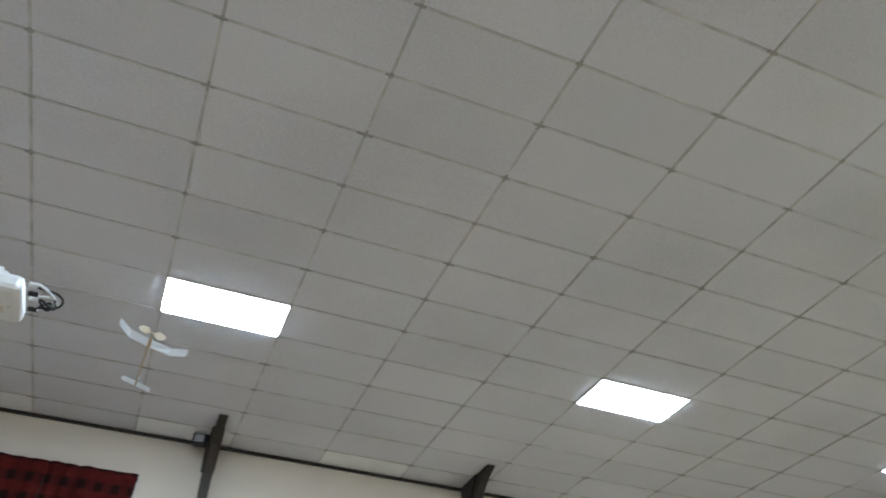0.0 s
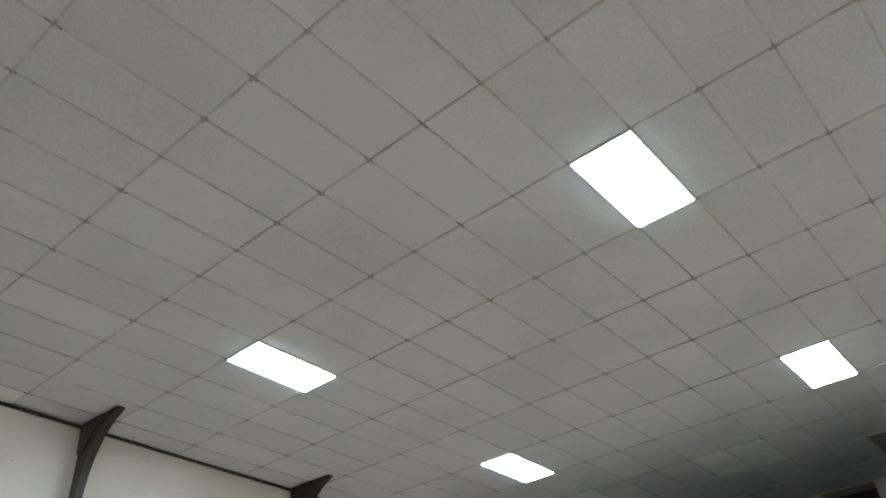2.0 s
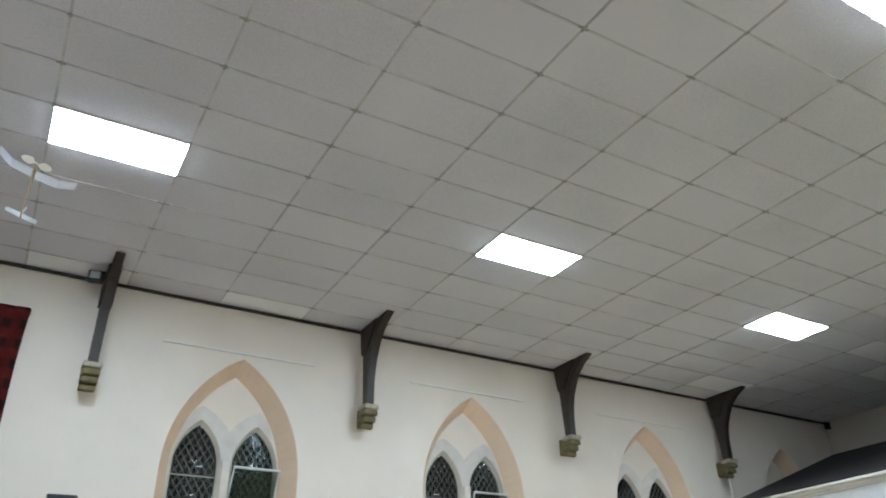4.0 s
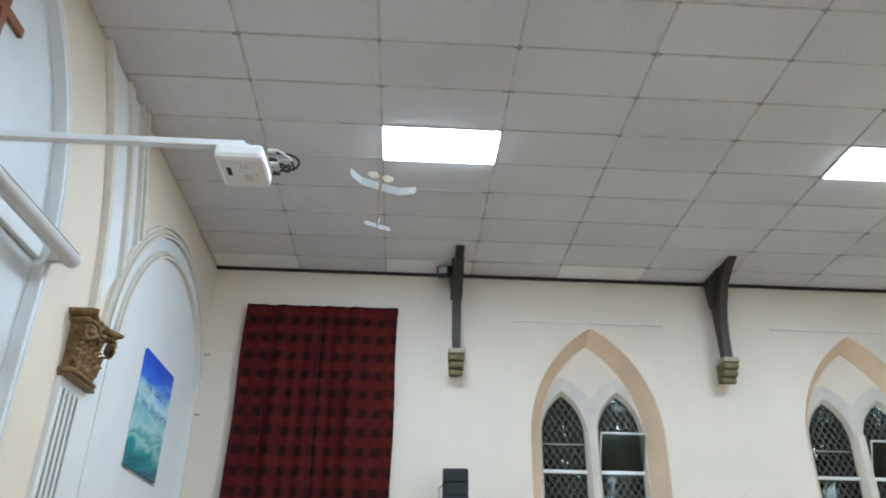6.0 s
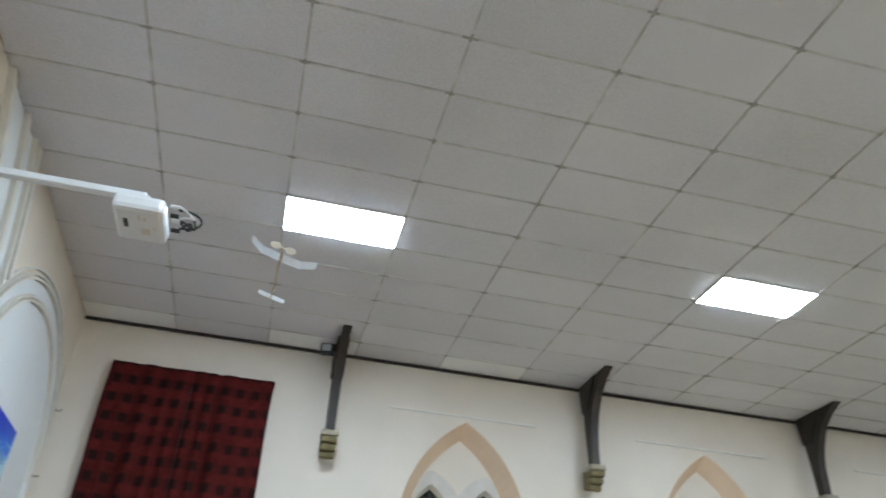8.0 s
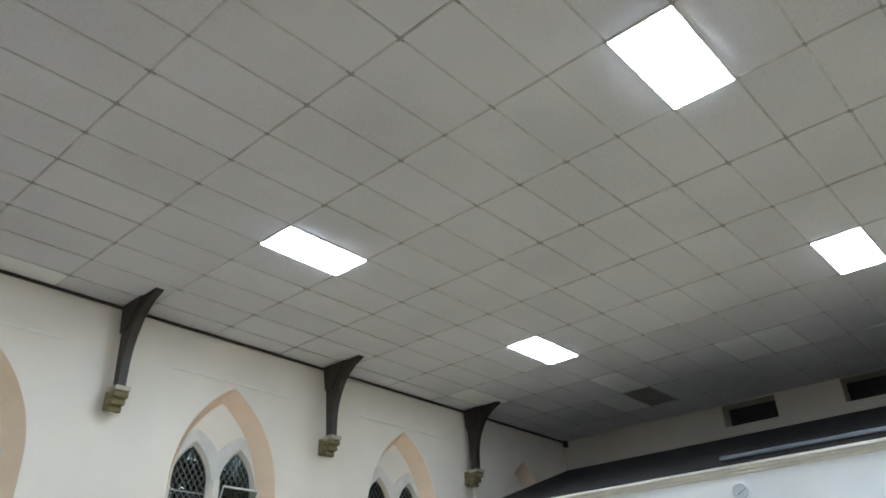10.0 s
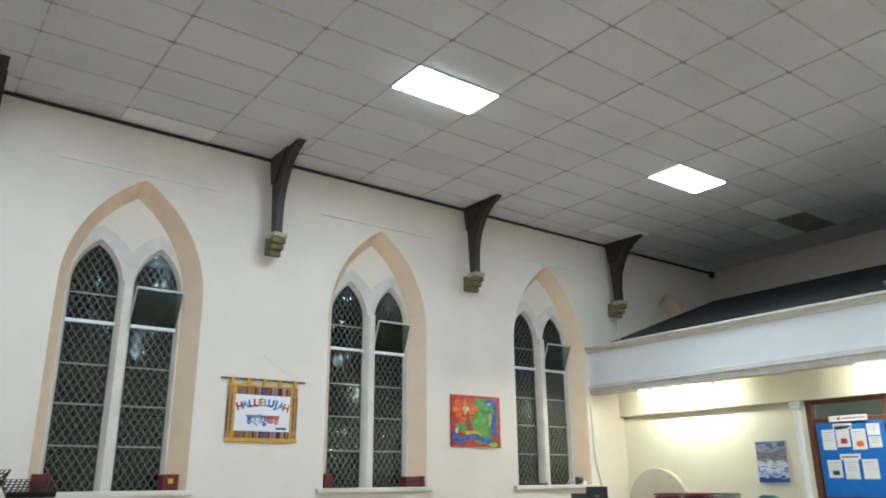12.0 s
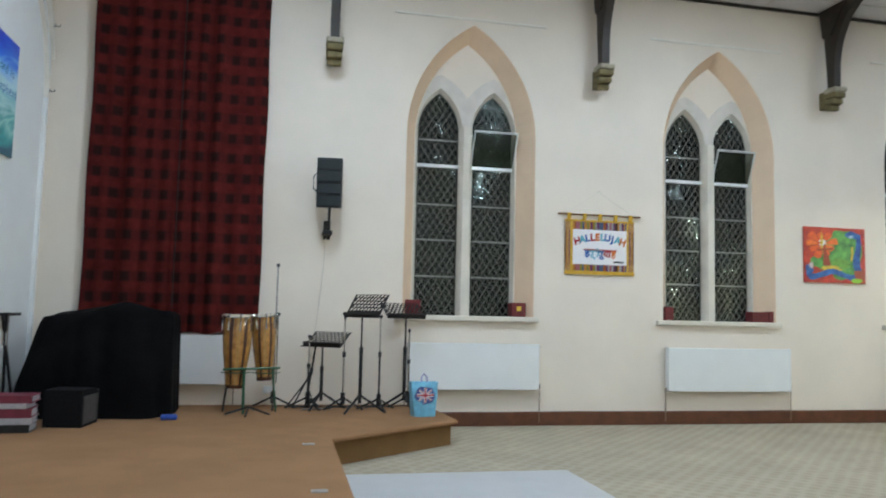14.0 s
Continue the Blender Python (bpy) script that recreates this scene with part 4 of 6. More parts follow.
solid("speaker_cable", tube_path([(-1.33, -0.03, 2.40), (-1.345, -0.012, 2.0), (-1.39, -0.012, 1.5), (-1.43, -0.02, 1.1), (-1.50, -0.03, 0.7), (-1.52, -0.10, 0.29)], 0.006, 6), SILL, "thin grey cable running down the wall", "cable")

# ---- banner ----
bn = thing("banner", "yellow bordered striped fabric banner with bright lettering on a rod", "banner", at=(2.45, -0.012, 2.435))
YELLOW = material("yellow cloth", (0.62, 0.38, 0.06), 0.9, scale=12, vary=0.12, bump=0.2, fine=300, spec=0.1)
CLOTH_W = material("white cloth", (0.80, 0.79, 0.80), 0.9, scale=8, vary=0.04, bump=0.15, fine=300, spec=0.1)
HUES = [material("cloth " + n, c, 0.9, scale=20, vary=0.15, bump=0.2, spec=0.1) for n, c in (("red", (0.35, 0.02, 0.03)), ("purple", (0.16, 0.05, 0.22)), ("blue", (0.04, 0.12, 0.38)), ("lime", (0.38, 0.42, 0.04)), ("navy", (0.02, 0.02, 0.07)), ("orange", (0.60, 0.16, 0.03)), ("sky", (0.10, 0.40, 0.52)), ("rose", (0.48, 0.10, 0.18)))]
part("backing", boxed(-0.515, -0.012, -0.375, 0.515, 0.0, 0.375, bevel=0.004), material("tan striped cloth", (0.42, 0.24, 0.10), 0.9, scale=18, vary=0.3, bump=0.2, spec=0.1), bn, "tan cloth border")
for nm, e in (("yellow_hem", (-0.52, -0.385, 0.52, -0.335)), ("yellow_hem", (-0.515, 0.35, 0.515, 0.378)), ("yellow_band", (-0.435, -0.334, -0.401, 0.349)), ("yellow_band", (0.401, -0.334, 0.425, 0.349))):
    part(nm, boxed(e[0], -0.018, e[1], e[2], -0.008, e[3], bevel=0.003), YELLOW, bn, "yellow cloth band")
rb = random.Random(12)
bm = bmesh.new()
x = -0.40
while x < 0.39:
    wd = rb.uniform(0.014, 0.04)
    k = rb.randrange(8)
    for z0, z1 in ((0.24, 0.349), (-0.334, -0.245)):
        box(bm, x, -0.016, z0, min(0.40, x + wd), -0.012, z1, mi=k)
    x += wd
for s in (-1, 1):
    for q, k in ((2, 1), (4, 5), (5, 4)):
        a, b_ = sorted((s * (0.41 + 0.018 * q), s * (0.41 + 0.018 * (q + 0.6))))
        box(bm, a, -0.016, -0.239, b_, -0.012, 0.234, mi=k)
STRIPES = [material("stripe " + n, c, 0.9, scale=20, vary=0.15, bump=0.2, spec=0.1) for n, c in (("rust", (0.30, 0.09, 0.03)), ("plum", (0.13, 0.05, 0.12)), ("slate", (0.08, 0.11, 0.18)), ("olive", (0.22, 0.20, 0.05)), ("brown", (0.07, 0.04, 0.03)), ("amber", (0.45, 0.20, 0.05)), ("grey", (0.30, 0.29, 0.30)), ("rose", (0.32, 0.12, 0.14)))]
part("stripes", bm, STRIPES, bn, "narrow stripes in many colours")
part("field", boxed(-0.40, -0.020, -0.245, 0.40, -0.013, 0.24, bevel=0.002), CLOTH_W, bn, "white cloth field")
part("rod", rods(0.013, ((-0.62, -0.02, 0.447), (0.61, -0.02, 0.447)), seg=10), WOOD_DESK, bn, "thin wooden rod")
for k in range(5):
    xx = -0.46 + 0.23 * k
    part("tab", boxed(xx - 0.026, -0.037, 0.36, xx + 0.026, -0.005, 0.464, bevel=0.006), YELLOW, bn)
part("cord", tube_path([(-0.50, -0.02, 0.455), (-0.02, -0.01, 0.78), (0.50, -0.02, 0.455)], 0.003, 6), SILL, bn)
part("nail", rods(0.006, ((-0.02, -0.03, 0.78), (-0.02, 0.012, 0.78)), seg=8), CHROME, bn)
for k, ch in enumerate("HALLELUJAH"):
    u = (k - 4.5) / 4.5
    words(ch, 0.135, HUES[[0, 6, 2, 0, 5, 6, 2, 2, 6, 5][k]], bn, Matrix.Translation((u * 0.325, -0.021, 0.095 - 0.06 * u * u)) @ Euler((radians(90), radians(u * 16), 0)).to_matrix().to_4x4(), "bright felt letter", 0.006)
for k, ch in enumerate(("\u0939", "\u0932\u094d\u0932\u0947", "\u0932\u0941", "\u092f\u093e", "\u0939")):
    words(ch, 0.13, HUES[[2, 6, 2, 0, 5][k]], bn, Matrix.Translation((-0.19 + 0.098 * k, -0.021, -0.135)) @ Euler((radians(90), 0, 0)).to_matrix().to_4x4(), "bright felt letter", 0.005)
part("headline", boxed(-0.25, -0.022, -0.045, 0.25, -0.020, -0.033), HUES[0], bn)
part("signature", boxed(0.20, -0.022, -0.215, 0.35, -0.020, -0.19), INK, bn)

# ---- bright painting between the windows ----
pt = thing("canvas_painting", "unframed bright canvas of an orange flower, green hill and blue stream", "painting", at=(6.22, -0.004, 2.47))
P_RED = material("red paint", (0.40, 0.020, 0.02), 0.5, scale=9, vary=0.35, second=(0.52, 0.05, 0.02))
P_GREEN = material("green paint", (0.03, 0.18, 0.06), 0.5, scale=9, vary=0.5, second=(0.12, 0.36, 0.07))
P_BLUE = material("blue paint", (0.008, 0.03, 0.24), 0.5, scale=12, vary=0.4, second=(0.03, 0.14, 0.40))
P_ORANGE = material("orange paint", (0.72, 0.11, 0.018), 0.5, scale=16, vary=0.2)
P_FLAME = material("flame paint", (0.76, 0.16, 0.025), 0.5, scale=20, vary=0.25)
P_TRUNK = material("brick red paint", (0.30, 0.05, 0.02), 0.5, scale=20, vary=0.3)
P_YELLOW = material("yellow paint", (0.65, 0.45, 0.05), 0.5, scale=16, vary=0.2)


def blob(cx, cz, rx, rz, n=22, rough=0.12, seed=1):
    q = random.Random(seed)
    return [(max(-0.52, min(0.52, cx + rx * (1 + q.uniform(-rough, rough)) * math.cos(2 * math.pi * k / n))), max(-0.41, min(0.41, cz + rz * (1 + q.uniform(-rough, rough)) * math.sin(2 * math.pi * k / n)))) for k in range(n)]


def flat(name, loop, d, mat):
    part(name, plate(loop, [], lambda u, v, e: (u, -0.030 - d - e, v), 0.002), mat, pt)


part("canvas", boxed(-0.525, -0.030, -0.415, 0.525, 0.0, 0.415, bevel=0.004), P_RED, pt)
flat("green_field", blob(0.13, 0.03, 0.33, 0.37, seed=5), 0.0, P_GREEN)
flat("green_hill", blob(-0.14, -0.10, 0.27, 0.13, seed=6), 0.0015, P_GREEN)
flat("lime_haze", blob(0.10, -0.13, 0.15, 0.09, rough=0.3, seed=7), 0.003, material("light green paint", (0.14, 0.34, 0.05), 0.5, scale=14, vary=0.4))
flat("yellow_ground", blob(-0.08, -0.205, 0.18, 0.05, rough=0.3, seed=8), 0.0045, P_YELLOW)
flat("brown_corner", blob(0.42, -0.29, 0.10, 0.11, rough=0.25, seed=9), 0.0015, P_TRUNK)
crest = [(-0.47 + 0.05 * k, -0.295 + 0.042 * math.sin(0.46 * k - 2.2)) for k in range(17)]
flat("blue_stream", [(u, v + 0.05) for u, v in crest] + [(u + 0.01, v - 0.035 - 0.008 * math.sin(3 * u * 9)) for u, v in crest[::-1]], 0.006, P_BLUE)
bow = [(0.385 + 0.03 * math.sin(0.55 * k), 0.33 - 0.05 * k) for k in range(12)]
flat("blue_band", [(u - 0.05, v) for u, v in bow] + [(u + 0.055 - 0.02 * math.sin(v * 9), v) for u, v in bow[::-1]], 0.006, P_BLUE)
flat("blue_head", blob(0.29, 0.315, 0.10, 0.06, rough=0.25, seed=13), 0.0075, P_BLUE)
flat("pale_eye", blob(0.27, 0.285, 0.045, 0.022, rough=0.4, seed=14), 0.009, material("pale blue paint", (0.35, 0.50, 0.62), 0.5, scale=20, vary=0.2))
flat("yellow_stroke", [(0.27, 0.12), (0.305, 0.14), (0.31, 0.04), (0.285, -0.08), (0.262, -0.07), (0.275, 0.03)], 0.0075, P_YELLOW)
flat("blue_pool", blob(-0.45, -0.24, 0.06, 0.10, rough=0.25, seed=15), 0.0075, P_BLUE)
flat("pale_curl", [(-0.41 + (0.02 + 0.006 * k) * math.cos(0.7 * k), -0.15 + (0.02 + 0.006 * k) * math.sin(0.7 * k)) for k in range(8)], 0.009, material("pale pink paint", (0.62, 0.50, 0.52), 0.5, scale=20, vary=0.2))
flat("lime_patch", blob(0.36, -0.375, 0.10, 0.035, seed=16), 0.0075, material("lime paint", (0.25, 0.55, 0.04), 0.5))
for k in range(9):
    a = radians(40 * k + 14)
    r0, r1, w = 0.04, 0.285 - 0.03 * (k % 3), 0.36
    pts = [(r0, -0.12), (r1 * 0.75, -w * 0.85), (r1, -w * 0.6), (r1 * 1.03, w * 0.1), (r1 * 0.97, w * 0.65), (r1 * 0.75, w * 0.9), (r0, 0.12)]
    flat("petal", [(-0.24 + r * math.cos(a + b), 0.16 + 0.76 * r * math.sin(a + b)) for r, b in pts], 0.009 + 0.0002 * k, P_ORANGE if k % 4 else P_FLAME)
flat("flower_centre", blob(-0.22, 0.18, 0.05, 0.06, rough=0.5, seed=21), 0.013, PAPER)
flat("flower_ray", blob(-0.235, 0.20, 0.018, 0.12, rough=0.4, seed=22), 0.0145, P_YELLOW)
flat("stem_line", [(-0.225, -0.16), (-0.09, -0.16), (-0.12, -0.03), (-0.165, 0.05), (-0.18, 0.16), (-0.205, 0.16), (-0.215, 0.03)], 0.0165, P_TRUNK)
flat("cross_line", [(-0.32, 0.055), (-0.04, 0.085), (-0.04, 0.105), (-0.32, 0.08)], 0.0185, P_TRUNK)

# ---- books and boxes on the sills ----
for x0, x1, zt in ((-0.26, -0.06, 1.665), (1.20, 1.40, 1.66), (3.47, 3.60, 1.66), (4.86, 5.12, 1.62), (5.13, 5.21, 1.63)):
    bx = solid("hymn_book_box", boxed(x0, 0.02, 1.443, x1, 0.20, zt - 0.025, bevel=0.006), RED_BOX, "dark red cloth covered box on a window sill", "box", group="sill boxes")
    if x0 == 1.20:
        part("label", boxed((x0 + x1) / 2 - 0.03, 0.017, 1.525, (x0 + x1) / 2 + 0.03, 0.021, 1.585), P_YELLOW, bx)
tray = thing("cable_tray", "low black tray of leads on the window sill", "tray", at=(7.55, 0.06, 1.443))
part("tray_base", boxed(-0.29, -0.07, 0, 0.29, 0.07, 0.035, bevel=0.006), BLACK, tray)
for k in range(4):
    part("lead", tube_path([(-0.2 + 0.1 * k + 0.05 * math.cos(a), 0.03 * math.sin(a), 0.045 + 0.004 * k) for a in [q * 0.6 for q in range(11)]], 0.006, 6), BLACK if k % 2 else LEAD, tray)
fan = thing("webcam", "small black camera on the window sill with a white lead", "camera", at=(8.66, 0.05, 1.443))
part("camera_body", rods(0.055, ((-0.05, 0, 0.075), (0.06, -0.02, 0.085)), seg=16), BLACK, fan)
part("camera_foot", boxed(-0.05, -0.05, 0, 0.05, 0.05, 0.02, bevel=0.005), BLACK, fan)
part("camera_lead", tube_path([(-0.05, 0, 0.075), (-0.16, 0.02, 0.10), (-0.26, 0.02, 0.03), (-0.30, 0.02, 0.008)], 0.006, 6), PLASTIC_WHITE, fan)
part("plug_box", boxed(0.08, -0.04, 0, 0.17, 0.03, 0.07, bevel=0.006), PLASTIC_WHITE, fan)
solid("wall_conduit", tube_path([(9.02, -0.02, 3.08), (9.05, -0.02, 2.6), (9.06, -0.02, 2.1), (9.10, -0.03, 1.75), (9.18, -0.03, 1.5), (9.2, -0.03, 1.2)], 0.016, 8), SILL, "grey cable run down the wall below the gallery", "cable")

# ---- floodlight beside the first bracket ----
fl = thing("floodlight", "small black floodlight clamped beside a roof bracket, switched off", "light", at=(-1.51, -0.34, 6.07), turn=-12)
part("housing", boxed(-0.085, -0.06, -0.07, 0.085, 0.06, 0.07, bevel=0.012), BLACK, fl)
part("front_glass", boxed(-0.060, -0.068, -0.048, 0.060, -0.060, 0.048, bevel=0.004), material("pale lamp glass", (0.42, 0.44, 0.44), 0.3), fl, "pale lamp glass")
part("clamp", boxed(0.06, 0.0, -0.02, 0.16, 0.04, 0.09, bevel=0.004), BLACK_METAL, fl)


# ---- on the stage ----
def music_stand(x, y, desk_z, turn, lean, label):
    s = thing("music_stand", label, "music stand", at=(x, y, STAGE_Z), turn=turn, group="music stands")
    h = desk_z - STAGE_Z
    part("lower_tube", rods(0.021, ((0, 0, 0.10), (0, 0, h * 0.62)), seg=12), BLACK_METAL, s)
    part("upper_tube", rods(0.011, ((0, 0, h * 0.55), (0, 0, h - 0.02)), seg=10), BLACK_METAL, s)
    part("clutch", rods(0.024, ((0, 0, h * 0.58), (0, 0, h * 0.66)), seg=12), BLACK_METAL, s)
    for k in range(3):
        a = radians(30 + 120 * k)
        part("leg", rods(0.014, ((0, 0, 0.20), (0.29 * math.cos(a), 0.29 * math.sin(a), 0.012)), seg=8), BLACK_METAL, s)
    d = part("desk", bmesh.new(), BLACK_METAL, s, "perforated black desk")
    slots = []
    for k in range(5):
        for q in range(9 - k % 2):
            u, v = -0.205 + 0.0512 * q + 0.0256 * (k % 2), 0.075 + 0.052 * k
            slots.append([(u - 0.023, v), (u + 0.011, v + 0.001), (u + 0.023, v + 0.039), (u - 0.011, v + 0.038)])
    bm = plate([(-0.25, -0.02), (0.25, -0.02), (0.25, 0.326), (-0.25, 0.326)], slots, lambda u, v, e: (u, e - 0.002, v), 0.004)
    bm.to_mesh(d.data)
    bm.free()
    d.matrix_basis = pose(0, 0, h - 0.02, -lean, 0, 0)
    part("lip", boxed(-0.25, -0.055, -0.03, 0.25, 0.004, -0.018, bevel=0.003), BLACK_METAL, d)
    part("lip_edge", boxed(-0.25, -0.058, -0.03, 0.25, -0.052, 0.0), BLACK_METAL, d)
    return s


music_stand(-1.34, -0.42, 1.06, -30, 60, "low black perforated music stand tipped nearly flat on the stage")
music_stand(-0.90, -0.72, 1.44, -42, 38, "black perforated music stand turned aside on the stage")
music_stand(-0.32, -0.42, 1.43, 10, 58, "black perforated music stand near the window sill")


def mic_stand(x, y, top, turn, boom, label):
    s = thing("microphone_stand", label, "microphone stand", at=(x, y, STAGE_Z), turn=turn, group="microphone stands")
    part("tube", rods(0.012, ((0, 0, 0.08), (0, 0, top * 0.6)), seg=8), CHROME if boom > 0 else BLACK_METAL, s)
    part("upper_tube", rods(0.009, ((0, 0, top * 0.5), (0, 0, top)), seg=8), CHROME, s)
    part("clutch", rods(0.022, ((0, 0, top * 0.57), (0, 0, top * 0.63)), seg=8), BLACK, s)
    for k in range(3):
        a = radians(20 + 120 * k)
        part("leg", rods(0.012, ((0, 0, 0.14), (0.27 * math.cos(a), 0.27 * math.sin(a), 0.012)), seg=8), BLACK_METAL, s)
    part("hub", rods(0.028, ((0, 0, 0.06), (0, 0, 0.20)), seg=8), BLACK_METAL, s)
    part("clip", boxed(-0.02, -0.012, top - 0.01, 0.02, 0.012, top + 0.03, bevel=0.004), BLACK, s)
    return s


tall = mic_stand(-1.91, -0.33, 1.72, 10, 1, "tall thin microphone stand beside the drums")
part("folded_boom", rods(0.009, ((0.03, 0, 0.30), (0.024, 0, 1.16)), seg=8), CHROME, tall, "chrome boom folded down along the tube")
part("boom_joint", rods(0.02, ((-0.01, 0, 1.13), (0.045, 0, 1.13)), seg=10), BLACK, tall)
mic_stand(-1.50, -0.40, 0.86, 40, -1, "short black microphone stand folded against the wall")
mic_stand(-1.08, -0.45, 1.10, 70, 1, "grey microphone stand among the music stands")
mic_stand(-0.66, -0.60, 1.12, 20, -1, "microphone stand among the music stands")
mic_stand(-0.25, -0.30, 0.95, 55, 1, "thin microphone stand near the radiator")

fs = thing("folded_stand", "black folded stand leaning on the stage with a chrome tube", "stand", at=(-1.52, -0.30, STAGE_Z))
for k, (p, q, r) in enumerate((((0.0, 0.0, 0.0), (0.10, 0.02, 0.74), 0.012), ((-0.16, -0.10, 0.012), (0.07, 0.0, 0.46), 0.010), ((-0.22, 0.04, 0.012), (0.06, 0.01, 0.40), 0.009), ((0.12, -0.12, 0.012), (0.04, 0.0, 0.20), 0.009))):
    part("leg" if k else "tube", rods(r, (p, q), seg=8), BLACK_METAL, fs)
part("clutch", rods(0.020, ((0.055, 0.01, 0.40), (0.065, 0.012, 0.48)), seg=10), BLACK, fs)
part("boom", rods(0.009, ((0.09, 0.02, 0.76), (-0.08, -0.02, 0.75)), seg=8), BLACK_METAL, fs)
solid("loose_tube", rods(0.012, ((-1.58, -0.58, STAGE_Z + 0.012), (-1.22, -0.50, STAGE_Z + 0.012)), seg=10), CHROME, "short chrome stand tube lying on the stage", "tube")

# conga drums on a green stand
STAVES = material("striped drum staves", (0.25, 0.11, 0.028), 0.3, scale=14, vary=0.35, bump=0.05, second=(0.46, 0.23, 0.058), coat=0.4)
STAVE_DARK = material("dark drum stripe", (0.06, 0.018, 0.009), 0.35, scale=14, vary=0.3, coat=0.4)
STAVE_LIGHT = material("pale drum stave", (0.42, 0.24, 0.075), 0.35, scale=14, vary=0.3, coat=0.4)
HEAD = material("drum skin", (0.66, 0.58, 0.44), 0.6, scale=9, vary=0.12)
GREEN_METAL = material("green enamel tube", (0.022, 0.095, 0.045), 0.4, metal=0.2, scale=20, vary=0.2)


def conga(x, y, z0, z1, r, lean):
    s = thing("conga_drum", "tall striped wooden conga drum with pale skin and chrome hooks", "drum", at=(x, y, z0), group="conga drums")
    s.matrix_basis = pose(x, y, z0, 0, lean, 0)
    h = z1 - z0
    n = 24
    prof = [(0.60, 0.0), (0.66, 0.1), (0.78, 0.28), (0.93, 0.5), (1.0, 0.68), (0.98, 0.84), (0.92, 0.955)]
    for k in range(n):
        a0, a1 = 2 * math.pi * k / n, 2 * math.pi * (k + 1) / n
        bm = loft([[(r * q * math.cos(a), r * q * math.sin(a), h * t) for a in (a0 + 0.01, (a0 + a1) / 2, a1 - 0.01)] + [(r * q * 0.9 * math.cos(a), r * q * 0.9 * math.sin(a), h * t) for a in (a1, a0)] for q, t in prof], closed=True)
        part("stave", bm, (STAVE_DARK, STAVES, STAVE_LIGHT, STAVES)[k % 4], s)
    part("skin", lathe([(r * 0.97, h * 0.955), (r * 0.97, h * 0.99), (r * 0.93, h)], 28), HEAD, s, "pale drum skin")
    part("rim", lathe([(r * 0.99, h * 0.955), (r * 1.05, h * 0.955), (r * 1.05, h * 0.972), (r * 0.99, h * 0.972)], 28), CHROME, s, "chrome rim")
    for k in range(8):
        a = 2 * math.pi * k / 8 + 0.2
        ca, sa = math.cos(a), math.sin(a)
        part("tension_hook", tube_path([(r * 0.98 * ca, r * 0.98 * sa, h), (r * 1.08 * ca, r * 1.08 * sa, h * 0.985), (r * 1.06 * ca, r * 1.06 * sa, h * 0.86), (r * 1.03 * ca, r * 1.03 * sa, h * 0.78)], 0.012, 6), CHROME, s)
    part("bottom_band", lathe([(r * 0.62, 0.0), (r * 0.64, 0.0), (r * 0.66, 0.04), (r * 0.62, 0.04)], 28), STAVE_DARK, s)
    return s


conga(-2.345, -0.72, 0.56, 1.40, 0.163, 1.0)
conga(-2.015, -0.62, 0.64, 1.41, 0.137, -2.5)
dst = thing("drum_stand", "green tubular stand holding two conga drums", "stand", at=(-2.17, -0.74, STAGE_Z))
part("post", rods(0.017, ((-0.06, -0.10, 0.0), (-0.07, -0.10, 0.50)), seg=10), GREEN_METAL, dst)
part("crossbar", rods(0.014, ((-0.30, -0.13, 0.50), (0.33, -0.10, 0.52)), seg=10), GREEN_METAL, dst)
for sx in (-1, 1):
    part("cradle", tube_path([(sx * 0.17 + 0.16 * math.cos(a), 0.02 + 0.15 * math.sin(a), 0.46) for a in [math.pi + math.pi * q / 10 for q in range(11)]], 0.006), GREEN_METAL, dst)
    part("rear_leg", rods(0.012, ((sx * 0.30, 0.10, 0.0), (sx * 0.24, 0.05, 0.52)), seg=8), GREEN_METAL if sx > 0 else BLACK_METAL, dst)
for a in (200, 265, 330, 80):
    part("foot", rods(0.011, ((0, -0.10, 0.08), (0.27 * math.cos(radians(a)), -0.10 + 0.27 * math.sin(radians(a)), 0.012)), seg=8), BLACK_METAL, dst)

# black cloth over the drum kit
CLOTH_B = material("black dust sheet", (0.0045, 0.0045, 0.005), 0.85, scale=5, vary=0.4, bump=0.7, fine=40, spec=0.06)
rc = random.Random(21)
rows_ = []
N = 96
